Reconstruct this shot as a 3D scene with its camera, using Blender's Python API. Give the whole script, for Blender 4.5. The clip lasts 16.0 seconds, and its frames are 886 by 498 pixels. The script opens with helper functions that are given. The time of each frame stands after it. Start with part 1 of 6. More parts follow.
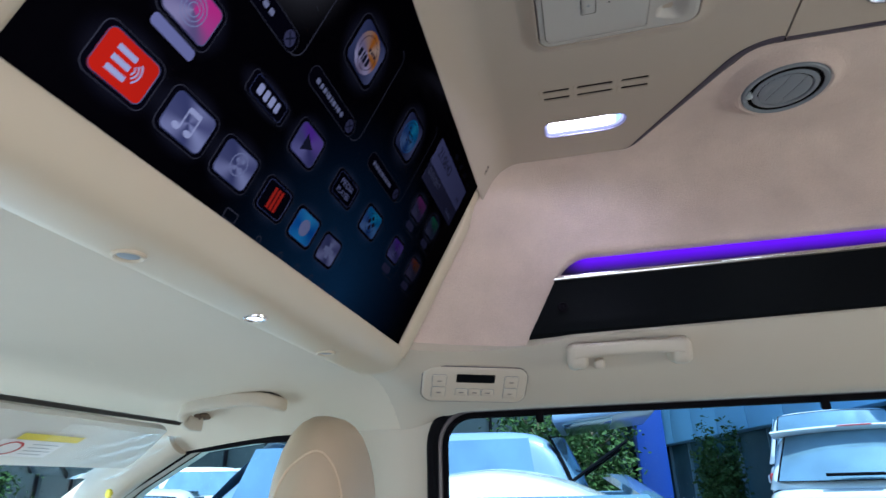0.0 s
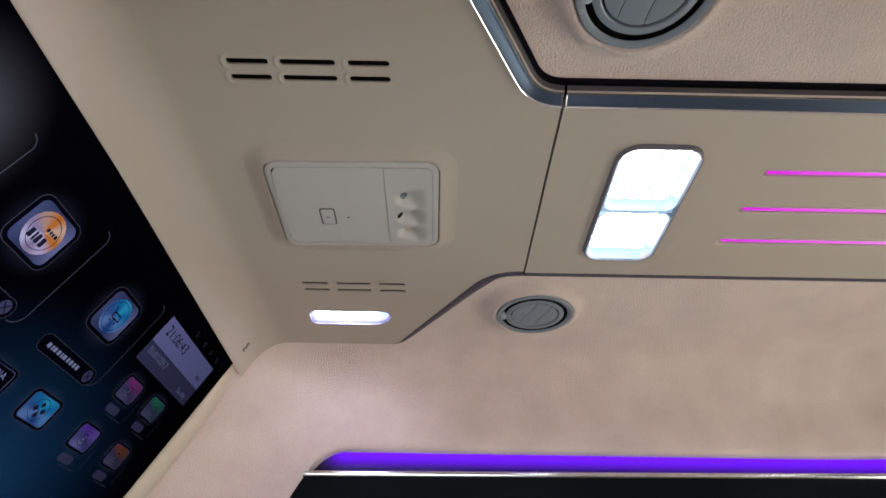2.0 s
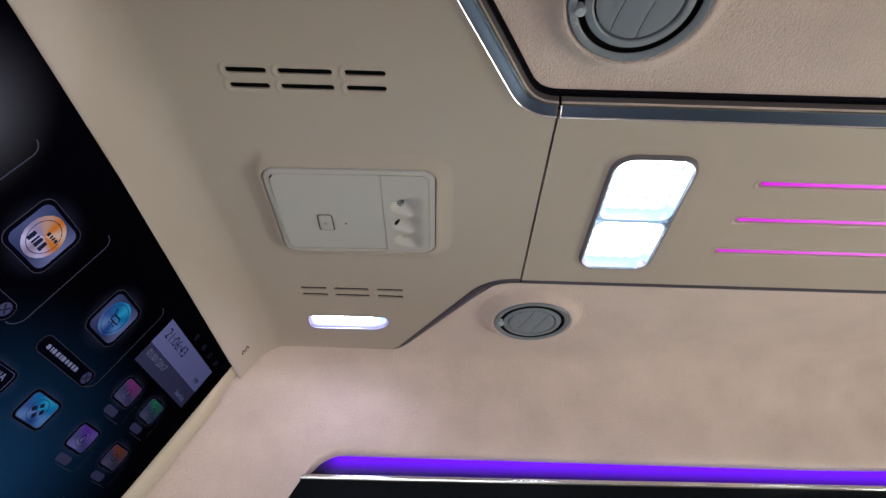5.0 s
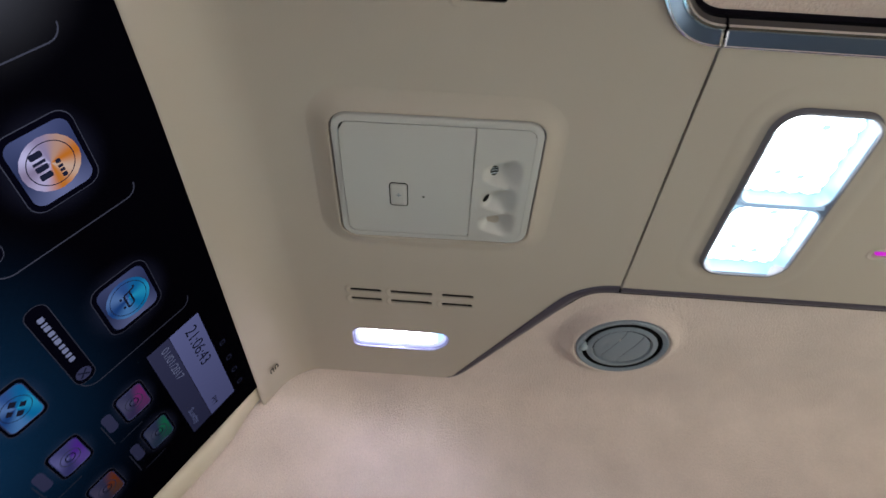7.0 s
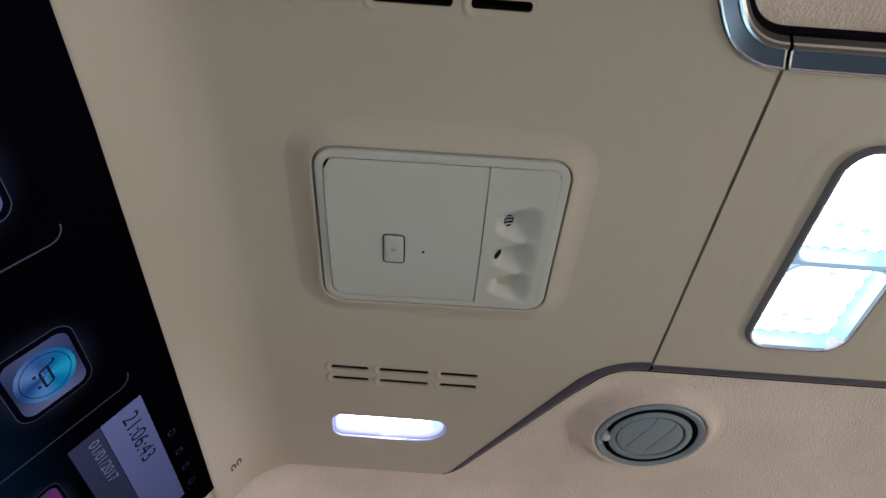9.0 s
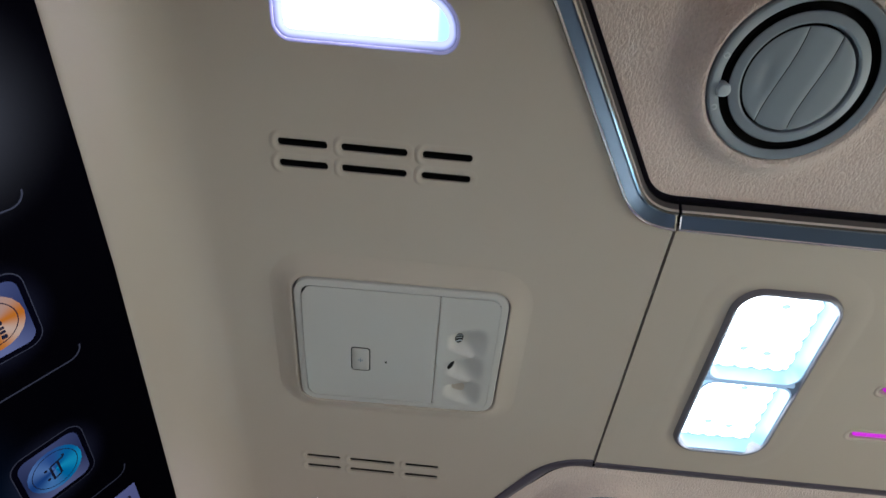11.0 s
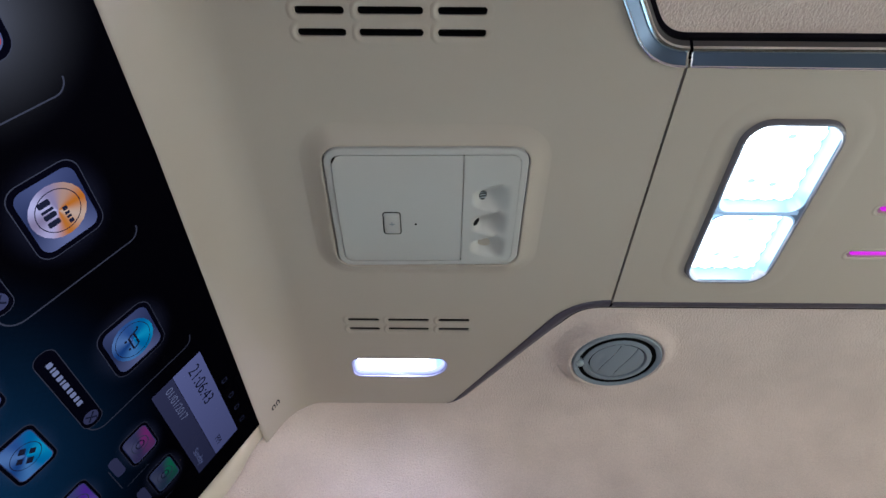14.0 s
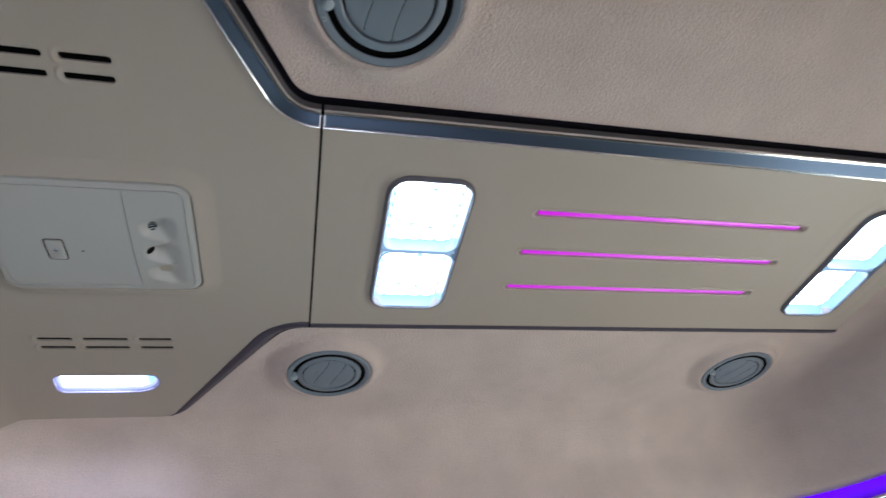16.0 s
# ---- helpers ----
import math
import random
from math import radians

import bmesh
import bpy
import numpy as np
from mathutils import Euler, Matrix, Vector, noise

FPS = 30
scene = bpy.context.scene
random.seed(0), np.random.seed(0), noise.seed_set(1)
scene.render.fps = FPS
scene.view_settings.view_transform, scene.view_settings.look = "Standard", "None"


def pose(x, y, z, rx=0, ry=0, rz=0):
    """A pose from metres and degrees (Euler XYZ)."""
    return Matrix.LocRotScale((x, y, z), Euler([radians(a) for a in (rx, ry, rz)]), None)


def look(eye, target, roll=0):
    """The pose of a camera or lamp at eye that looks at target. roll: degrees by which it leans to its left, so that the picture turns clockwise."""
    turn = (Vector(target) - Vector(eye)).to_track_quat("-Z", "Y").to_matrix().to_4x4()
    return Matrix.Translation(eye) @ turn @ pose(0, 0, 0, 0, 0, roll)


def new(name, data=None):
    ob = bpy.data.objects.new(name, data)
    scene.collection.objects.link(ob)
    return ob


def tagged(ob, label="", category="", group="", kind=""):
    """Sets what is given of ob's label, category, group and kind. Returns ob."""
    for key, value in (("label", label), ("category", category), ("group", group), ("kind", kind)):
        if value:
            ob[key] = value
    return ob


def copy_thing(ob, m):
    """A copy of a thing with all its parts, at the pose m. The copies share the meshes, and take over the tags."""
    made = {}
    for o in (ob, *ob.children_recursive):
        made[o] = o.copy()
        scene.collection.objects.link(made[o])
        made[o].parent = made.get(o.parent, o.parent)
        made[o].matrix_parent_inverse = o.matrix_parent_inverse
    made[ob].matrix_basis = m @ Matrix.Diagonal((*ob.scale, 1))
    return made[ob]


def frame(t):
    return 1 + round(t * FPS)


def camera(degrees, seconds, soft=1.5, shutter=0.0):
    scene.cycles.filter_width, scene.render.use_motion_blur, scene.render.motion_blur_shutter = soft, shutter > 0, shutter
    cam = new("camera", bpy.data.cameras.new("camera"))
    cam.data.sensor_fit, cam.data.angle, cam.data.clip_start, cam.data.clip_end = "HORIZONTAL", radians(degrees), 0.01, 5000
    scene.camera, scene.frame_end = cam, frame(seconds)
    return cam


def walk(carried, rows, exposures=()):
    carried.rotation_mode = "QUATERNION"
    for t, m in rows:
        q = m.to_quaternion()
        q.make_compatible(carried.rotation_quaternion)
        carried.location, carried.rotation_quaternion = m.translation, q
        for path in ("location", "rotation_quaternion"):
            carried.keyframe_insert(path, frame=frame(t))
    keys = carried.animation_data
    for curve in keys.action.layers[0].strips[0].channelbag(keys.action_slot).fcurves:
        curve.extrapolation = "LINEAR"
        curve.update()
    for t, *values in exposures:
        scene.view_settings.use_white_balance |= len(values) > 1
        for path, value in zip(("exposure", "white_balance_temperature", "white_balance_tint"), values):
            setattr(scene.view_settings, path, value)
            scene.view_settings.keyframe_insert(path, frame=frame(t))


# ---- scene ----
cam = camera(74.2, 16.0, soft=1.5, shutter=0.4)
PATH = [
    (0, (0.006, -0.52, 1.436), (-0.406, 1.285, 2.192), -1.3),
    (0.4, (0.046, -0.52, 1.439), (-0.319, 1.29, 2.207), -1.1),
    (0.5, (0.05, -0.53, 1.438), (-0.265, 1.289, 2.206), -0.9),
    (1, (0.122, -0.525, 1.47), (0.049, 1.25, 2.388), -1.0),
    (1.5, (0.177, -0.523, 1.503), (0.198, 1.178, 2.554), -0.3),
    (2, (0.187, -0.513, 1.52), (0.198, 1.118, 2.678), 0.8),
    (2.5, (0.194, -0.508, 1.534), (0.217, 1.096, 2.73), 0.3),
    (3, (0.205, -0.511, 1.534), (0.219, 1.068, 2.761), 0.6),
    (3.5, (0.205, -0.517, 1.529), (0.183, 1.093, 2.716), 1.2),
    (5.8, (0.189, -0.52, 1.505), (0.183, 1.104, 2.672), 2.2),
    (6, (0.186, -0.489, 1.485), (0.172, 1.12, 2.673), 2.3),
    (6.5, (0.164, -0.421, 1.493), (0.136, 1.138, 2.745), 3.5),
    (7, (0.114, -0.358, 1.534), (0.075, 1.123, 2.878), 4.9),
    (7.5, (0.103, -0.31, 1.562), (0.076, 1.088, 2.992), 4.8),
    (8, (0.094, -0.282, 1.599), (0.088, 1.036, 3.102), 4.2),
    (8.2, (0.09, -0.276, 1.605), (0.091, 1.019, 3.129), 4.2),
    (10.3, (0.121, -0.323, 1.549), (0.124, 0.93, 3.107), 3.8),
    (10.5, (0.125, -0.342, 1.55), (0.109, 0.866, 3.144), 5.2),
    (11, (0.129, -0.371, 1.558), (0.108, 0.751, 3.213), 6.3),
    (11.5, (0.135, -0.386, 1.56), (0.14, 0.738, 3.214), 4.3),
    (12, (0.137, -0.384, 1.56), (0.15, 0.784, 3.183), 2.7),
    (12.5, (0.128, -0.38, 1.556), (0.124, 0.841, 3.14), 1.9),
    (13, (0.117, -0.37, 1.543), (0.118, 0.923, 3.068), 1.1),
    (13.5, (0.116, -0.36, 1.522), (0.131, 1.006, 2.983), 1.1),
    (14, (0.108, -0.366, 1.516), (0.108, 1.038, 2.941), 0.4),
    (14.5, (0.133, -0.375, 1.509), (0.217, 1.03, 2.93), -2.1),
    (15, (0.207, -0.406, 1.513), (0.442, 0.999, 2.917), -4.7),
    (15.5, (0.254, -0.426, 1.51), (0.601, 0.988, 2.881), -7.5),
    (16, (0.289, -0.449, 1.507), (0.753, 0.942, 2.867), -10.3),
]
EXPOSURES = [(0.0, 1.05, 6020, 14), (0.5, 1.07, 6180, 14), (1.0, 1.11, 6370, 15), (1.5, 1.36, 6420, 15), (3.7, 1.38, 6420, 15), (6.0, 1.38, 6400, 14), (7.0, 1.25, 6350, 10), (8.0, 1.23, 6350, 9), (12.0, 1.19, 5850, 9), (13.2, 1.22, 5820, 9), (14.5, 1.34, 5820, 9), (16.0, 1.20, 5720, 11)]
walk(cam, [(t, look(eye, target, roll)) for t, eye, target, roll in PATH], EXPOSURES)

# ---------- world, sun, exposure ----------
SUN_EL, SUN_AZ = radians(64.7), radians(140.7)
world = bpy.data.worlds.new("sky")
scene.world = world
world.use_nodes = True
wn = world.node_tree
sky = wn.nodes.new("ShaderNodeTexSky")
sky.sky_type, sky.sun_disc, sky.sun_elevation, sky.sun_rotation = "NISHITA", False, SUN_EL, SUN_AZ
wn.links.new(sky.outputs["Color"], wn.nodes["Background"].inputs["Color"])
wn.nodes["Background"].inputs["Strength"].default_value = 0.15
sun = new("sun", bpy.data.lights.new("sun", "SUN"))
sun.data.energy, sun.data.angle, sun.data.color = 5.0, radians(0.5), (1.0, 0.95, 0.88)
sun.matrix_world = look((0, 0, 30), (-9.0, 11.0, 0))


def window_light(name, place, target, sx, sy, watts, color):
    """An area lamp that stands in for daylight at an opening."""
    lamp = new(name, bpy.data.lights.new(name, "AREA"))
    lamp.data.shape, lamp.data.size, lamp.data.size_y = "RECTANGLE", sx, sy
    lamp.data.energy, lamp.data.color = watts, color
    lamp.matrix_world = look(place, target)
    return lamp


# Added lamp outside an unseen doorway; it brightens the far cabin wall.
window_light("door_side_fill", (0.08, -0.78, 1.24), (0.02, 0.4, 1.24), 0.72, 0.50, 1.85, (0.93, 0.96, 1.0))
window_light("windscreen_daylight", (-1.30, 0.0, 1.22), (0.2, 0, 1.45), 1.1, 0.42, 3.9, (0.76, 0.935, 1.0))
# Added lamp at an assumed rear window, tinted warm for the bend above the screen.
window_light("rear_fill_light", (1.585, 0.06, 1.345), (0.2, 0.04, 1.66), 0.80, 0.42, 3.65, (1.0, 0.955, 0.77))

for sg, x, y in ((1, 0.053, 0.2795), (-1, 0.061, -0.2800)):
    # each reading light throws its beam outwards at the cove
    beam = new("reading_light_beam", bpy.data.lights.new("reading_light_beam", "SPOT"))
    beam.data.energy, beam.data.color, beam.data.shadow_soft_size = 0.21, (0.72, 0.75, 1.0), 0.004
    beam.data.spot_size, beam.data.spot_blend = radians(104), 1.0
    beam.matrix_world = look((x, y, 1.9525), (x - 0.012, sg * 0.448, 1.880))

# ---------- materials ----------


def material(name, color, rough=0.5, metal=0.0, vary=0.06, scale=30.0, bump=0.0, bump_scale=400.0, emit=0.0, sheen=0.0, coat=0.0, spec=0.5, stretch=None, deep=0.001, fine=0.0):
    m = bpy.data.materials.new(name)
    m.use_nodes = True
    nt = m.node_tree
    b = nt.nodes["Principled BSDF"]
    b.inputs["Base Color"].default_value = (*color, 1)
    b.inputs["Roughness"].default_value = rough
    b.inputs["Metallic"].default_value = metal
    b.inputs["Specular IOR Level"].default_value = spec
    b.inputs["Sheen Weight"].default_value = sheen
    b.inputs["Coat Weight"].default_value = coat
    if emit:
        b.inputs["Emission Color"].default_value = (*color, 1)
        b.inputs["Emission Strength"].default_value = emit
        return m
    tc = nt.nodes.new("ShaderNodeTexCoord")
    if vary:
        n1 = nt.nodes.new("ShaderNodeTexNoise")
        n1.inputs["Scale"].default_value, n1.inputs["Detail"].default_value = scale, 5.0
        nt.links.new(tc.outputs["Object"], n1.inputs["Vector"])
        mix = nt.nodes.new("ShaderNodeMix")
        mix.data_type = "RGBA"
        mix.inputs[6].default_value = (*[c * (1 - vary) for c in color], 1)
        mix.inputs[7].default_value = (*[min(1, c * (1 + vary)) for c in color], 1)
        nt.links.new(n1.outputs["Fac"], mix.inputs[0])
        nt.links.new(mix.outputs[2], b.inputs["Base Color"])
        rr_ = nt.nodes.new("ShaderNodeMapRange")
        rr_.inputs["To Min"].default_value, rr_.inputs["To Max"].default_value = max(0.02, rough - 0.06), min(1, rough + 0.06)
        nt.links.new(n1.outputs["Fac"], rr_.inputs["Value"])
        nt.links.new(rr_.outputs["Result"], b.inputs["Roughness"])
    if fine:
        n3 = nt.nodes.new("ShaderNodeTexNoise")
        n3.inputs["Scale"].default_value, n3.inputs["Detail"].default_value = bump_scale * 0.9, 2.0
        nt.links.new(tc.outputs["Object"], n3.inputs["Vector"])
        mr = nt.nodes.new("ShaderNodeMapRange")
        mr.inputs["From Min"].default_value, mr.inputs["From Max"].default_value = 0.3, 0.7
        mr.inputs["To Min"].default_value, mr.inputs["To Max"].default_value = 1 - fine, 1.0
        nt.links.new(n3.outputs["Fac"], mr.inputs["Value"])
        mul = nt.nodes.new("ShaderNodeMix")
        mul.data_type, mul.blend_type = "RGBA", "MULTIPLY"
        mul.inputs[0].default_value = 1.0
        nt.links.new(mix.outputs[2], mul.inputs[6])
        nt.links.new(mr.outputs["Result"], mul.inputs[7])
        nt.links.new(mul.outputs[2], b.inputs["Base Color"])
    if bump:
        n2 = nt.nodes.new("ShaderNodeTexNoise")
        n2.inputs["Scale"].default_value, n2.inputs["Detail"].default_value = bump_scale, 3.0
        vec = tc.outputs["Object"]
        if stretch:
            mp = nt.nodes.new("ShaderNodeMapping")
            mp.inputs["Scale"].default_value = stretch
            nt.links.new(vec, mp.inputs["Vector"])
            vec = mp.outputs["Vector"]
            n2.inputs["Distortion"].default_value = 0.5
        nt.links.new(vec, n2.inputs["Vector"])
        bp = nt.nodes.new("ShaderNodeBump")
        bp.inputs["Strength"].default_value, bp.inputs["Distance"].default_value = bump, deep
        nt.links.new(n2.outputs["Fac"], bp.inputs["Height"])
        nt.links.new(bp.outputs["Normal"], b.inputs["Normal"])
    return m


def glow(name, color, strength, base=0.3):
    m = bpy.data.materials.new(name)
    m.use_nodes = True
    nt = m.node_tree
    b = nt.nodes["Principled BSDF"]
    b.inputs["Base Color"].default_value = (*[base * c for c in color], 1)
    b.inputs["Roughness"].default_value = 0.3
    b.inputs["Emission Color"].default_value = (*color, 1)
    b.inputs["Emission Strength"].default_value = strength
    return m


def end_fade(name, color, end, strength):
    """A glowing lens whose light falls off towards its rear end."""
    m = glow(name, color, strength)
    nt = m.node_tree
    tc = nt.nodes.new("ShaderNodeTexCoord")
    sep = nt.nodes.new("ShaderNodeSeparateXYZ")
    nt.links.new(tc.outputs["Generated"], sep.inputs[0])
    ramp = nt.nodes.new("ShaderNodeValToRGB")
    ramp.color_ramp.interpolation = "EASE"
    ramp.color_ramp.elements[0].position, ramp.color_ramp.elements[1].position = 0.66, 0.95
    ramp.color_ramp.elements[0].color, ramp.color_ramp.elements[1].color = (*color, 1), (*end, 1)
    nt.links.new(sep.outputs["X"], ramp.inputs["Fac"])
    nt.links.new(ramp.outputs["Color"], nt.nodes["Principled BSDF"].inputs["Emission Color"])
    return m


def upward_fade(name, low, high, strength, fading_start=True):
    """A light that is dim along its lower edge and, as a strip, at its front end."""
    m = glow(name, high, strength, 0.03)
    m.node_tree.nodes["Principled BSDF"].inputs["Roughness"].default_value = 0.7
    nt = m.node_tree
    tc = nt.nodes.new("ShaderNodeTexCoord")
    sep = nt.nodes.new("ShaderNodeSeparateXYZ")
    nt.links.new(tc.outputs["Generated"], sep.inputs[0])
    ramp = nt.nodes.new("ShaderNodeValToRGB")
    ramp.color_ramp.elements[0].position, ramp.color_ramp.elements[1].position = 0.10, 0.62
    ramp.color_ramp.elements[0].color, ramp.color_ramp.elements[1].color = (*low, 1), (*high, 1)
    nt.links.new(sep.outputs["Z"], ramp.inputs["Fac"])
    nt.links.new(ramp.outputs["Color"], nt.nodes["Principled BSDF"].inputs["Emission Color"])
    if not fading_start:
        return m
    start = nt.nodes.new("ShaderNodeMapRange")
    start.interpolation_type = "SMOOTHSTEP"
    start.inputs["From Min"].default_value, start.inputs["From Max"].default_value = 0.004, 0.040
    start.inputs["To Min"].default_value, start.inputs["To Max"].default_value = 0.03 * strength, strength
    nt.links.new(sep.outputs["X"], start.inputs["Value"])
    nt.links.new(start.outputs["Result"], nt.nodes["Principled BSDF"].inputs["Emission Strength"])
    return m


CREAM = material("cream_moulded_plastic", (0.392, 0.331, 0.268), 0.52, vary=0.03, scale=12, bump=0.10, bump_scale=900)
# The same plastic as CREAM, lightened for the stronger light on the surround.
CREAM_LIT = material("cream_plastic_lit_tone", (0.50, 0.42, 0.31), 0.5, vary=0.03, scale=12, bump=0.10, bump_scale=900)
CREAM_TRIM = material("cream_body_trim", (0.48, 0.425, 0.345), 0.6, vary=0.04, scale=9, bump=0.12, bump_scale=800)
SUEDE = material("beige_suede", (0.655, 0.523, 0.452), 0.95, vary=0.19, scale=14, bump=1.0, bump_scale=560, sheen=0.25, spec=0.12, stretch=(1.0, 0.6, 1.0), deep=0.0027, fine=0.10)
# One lining in two tones: header darkened, roof lightened, after the light on each.
HEADER_SHADED = material("headliner_shaded_tone", (0.485, 0.436, 0.358), 0.9, vary=0.03, scale=8, bump=0.3, bump_scale=1400, sheen=0.1, spec=0.1)
ROOF_CLOTH = material("pale_woven_headliner", (0.57, 0.51, 0.415), 0.95, vary=0.03, scale=8, bump=0.3, bump_scale=1400, sheen=0.1, spec=0.1)
GREIGE = material("grey_beige_plastic", (0.405, 0.384, 0.348), 0.5, vary=0.03, scale=10, bump=0.12, bump_scale=1100)
VENT_GREY = material("vent_grey_plastic", (0.18, 0.208, 0.238), 0.42, vary=0.05, scale=25, bump=0.1, bump_scale=1200)
VENT_PALE = material("vent_pale_grey_plastic", (0.36, 0.41, 0.43), 0.42, vary=0.05, scale=25, bump=0.1, bump_scale=1200)
DARK = material("dark_recess", (0.004, 0.004, 0.004), 0.8, vary=0, spec=0.08)
GAP = material("shadow_gap_dark", (0.02, 0.018, 0.016), 0.8, vary=0)
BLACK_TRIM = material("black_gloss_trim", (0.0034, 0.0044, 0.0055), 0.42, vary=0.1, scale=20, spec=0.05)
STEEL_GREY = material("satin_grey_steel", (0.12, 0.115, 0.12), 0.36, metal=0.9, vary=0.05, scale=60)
EDGE_SHADE = material("violet_grey_edge_shade", (0.046, 0.038, 0.054), 0.5, vary=0.06, scale=40)
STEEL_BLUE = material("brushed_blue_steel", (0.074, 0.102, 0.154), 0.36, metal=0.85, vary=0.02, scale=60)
CHROME = material("chrome", (0.85, 0.85, 0.87), 0.16, metal=1.0, vary=0)
VIOLET_BLACK = material("violet_black", (0.006, 0.005, 0.008), 0.8, vary=0.1, scale=30, spec=0.04)
SEAL = material("black_rubber_seal", (0.005, 0.005, 0.007), 0.7, vary=0.1, scale=40, spec=0.04)
LEATHER = material("tan_leather", (0.44, 0.345, 0.245), 0.5, vary=0.06, scale=18, bump=0.3, bump_scale=500)
STITCH = material("tan_stitching", (0.58, 0.46, 0.33), 0.7, vary=0.05, scale=200)
# The floor is unseen; its carpet is darkened to cut bounced light.
CARPET = material("darkened_carpet", (0.08, 0.066, 0.05), 0.95, vary=0.15, scale=90, bump=0.5, bump_scale=500)
VINYL = material("pale_visor_vinyl", (0.66, 0.66, 0.62), 0.6, vary=0.03, scale=15, bump=0.1, bump_scale=700)
PAPER = material("white_label", (0.8, 0.8, 0.8), 0.6, vary=0.02, scale=30)
LABEL_YELLOW = material("yellow_label", (0.75, 0.62, 0.05), 0.6, vary=0.02, scale=30)
INK_RED = material("red_ink", (0.5, 0.05, 0.05), 0.6, vary=0)
YELLOW = material("yellow_tag", (0.9, 0.7, 0.05), 0.5, vary=0)
LAMP = glow("led_lens", (0.86, 0.94, 1.0), 7.0)
LAMP_SPOTS = glow("led_lens_cell", (0.62, 0.88, 1.0), 0.50, 0.02)
LAMP_LINE = glow("led_lens_moulding", (0.30, 0.44, 0.60), 0.42, 0.05)
LAMP_SIDE = end_fade("side_led_lens", (0.76, 0.76, 1.0), (0.012, 0.030, 0.052), 21.0)
LAMP_WALL = upward_fade("side_led_halo_wall", (0.075, 0.075, 0.17), (0.52, 0.56, 0.98), 0.62, False)
# A rim that glows to imitate the halo round the lens.
LAMP_HALO = glow("side_led_halo_rim", (0.26, 0.25, 0.42), 0.20, 0.6)
LAMP_SPOT = glow("spot_lens", (0.8, 0.88, 1.0), 1.2)
LAMP_RIM = material("lamp_grey_rim", (0.13, 0.12, 0.135), 0.4, vary=0.03, scale=40)
LAMP_CLEAR = glow("lamp_clear_edge", (0.47, 0.77, 1.0), 0.45, 0.05)
PINK = glow("magenta_led", (0.86, 0.008, 0.84), 0.30)
pink_nodes = PINK.node_tree
pink_place = pink_nodes.nodes.new("ShaderNodeTexCoord")
pink_split = pink_nodes.nodes.new("ShaderNodeSeparateXYZ")
pink_ramp = pink_nodes.nodes.new("ShaderNodeValToRGB")
pink_ramp.color_ramp.elements.new(0.55)
for el, (at, tone) in zip(pink_ramp.color_ramp.elements, ((0.0, (0.74, 0.004, 0.78)), (0.58, (0.95, 0.20, 0.93)), (1.0, (0.70, 0.004, 0.76)))):
    el.position, el.color = at, (*tone, 1)
pink_nodes.links.new(pink_place.outputs["Generated"], pink_split.inputs[0])
pink_nodes.links.new(pink_split.outputs["X"], pink_ramp.inputs["Fac"])
pink_nodes.links.new(pink_ramp.outputs["Color"], pink_nodes.nodes["Principled BSDF"].inputs["Emission Color"])
VIOLET = upward_fade("violet_led", (0.010, 0.0, 0.085), (0.15, 0.0, 1.0), 0.46)


def clear(name, tint, rough=0.0):
    m = bpy.data.materials.new(name)
    m.use_nodes = True
    b = m.node_tree.nodes["Principled BSDF"]
    b.inputs["Base Color"].default_value = (*tint, 1)
    b.inputs["Roughness"].default_value = rough
    b.inputs["Transmission Weight"].default_value = 1.0
    b.inputs["IOR"].default_value = 1.05
    return m


GLASS = clear("window_glass", (0.56, 0.88, 1.0))
FILM = clear("clear_plastic_film", (0.96, 0.97, 0.97), 0.06)
FILM.node_tree.nodes["Principled BSDF"].inputs["IOR"].default_value = 1.015
FILM.node_tree.nodes["Principled BSDF"].inputs["Coat Weight"].default_value = 0.6
FILM.node_tree.nodes["Principled BSDF"].inputs["Coat Roughness"].default_value = 0.2

# ---------- mesh helpers ----------


def mesh_of(bm, name, mat, smooth=True, angle=35):
    me = bpy.data.meshes.new(name)
    bmesh.ops.remove_doubles(bm, verts=bm.verts, dist=1e-6)
    bmesh.ops.recalc_face_normals(bm, faces=bm.faces)
    if smooth:
        for f in bm.faces:
            f.smooth = True
        for e in bm.edges:
            if len(e.link_faces) == 2 and e.calc_face_angle(0) > radians(angle):
                e.smooth = False
    bm.to_mesh(me)
    bm.free()
    for one in mat if isinstance(mat, (list, tuple)) else (mat,):
        me.materials.append(one)
    return me


def part(name, bm, mat, parent=None, label="", angle=35):
    ob = new(name, mesh_of(bm, name, mat, True, angle))
    if parent is not None:
        ob.parent = parent
    if label:
        tagged(ob, label=label)
    return ob


def thing(name, label, category, at=(0, 0, 0), group="", kind=""):
    ob = new(name)
    ob.location = at
    ob.empty_display_size = 0.02
    return tagged(ob, label, category, group, kind)


def rr(cx, cy, hx, hy, r, n=6):
    """A rounded rectangle in the plan."""
    pts = []
    for k, (sx, sy) in enumerate(((1, 1), (-1, 1), (-1, -1), (1, -1))):
        for i in range(n + 1):
            a = math.pi / 2 * (k + i / n)
            pts.append((cx + sx * (hx - r) + r * math.cos(a), cy + sy * (hy - r) + r * math.sin(a)))
    return pts


def circle(cx, cy, r, n=48):
    return [(cx + r * math.cos(2 * math.pi * i / n), cy + r * math.sin(2 * math.pi * i / n)) for i in range(n)]


def ellipse(cx, cy, rx, ry, n=48):
    return [(cx + rx * math.cos(2 * math.pi * i / n), cy + ry * math.sin(2 * math.pi * i / n)) for i in range(n)]


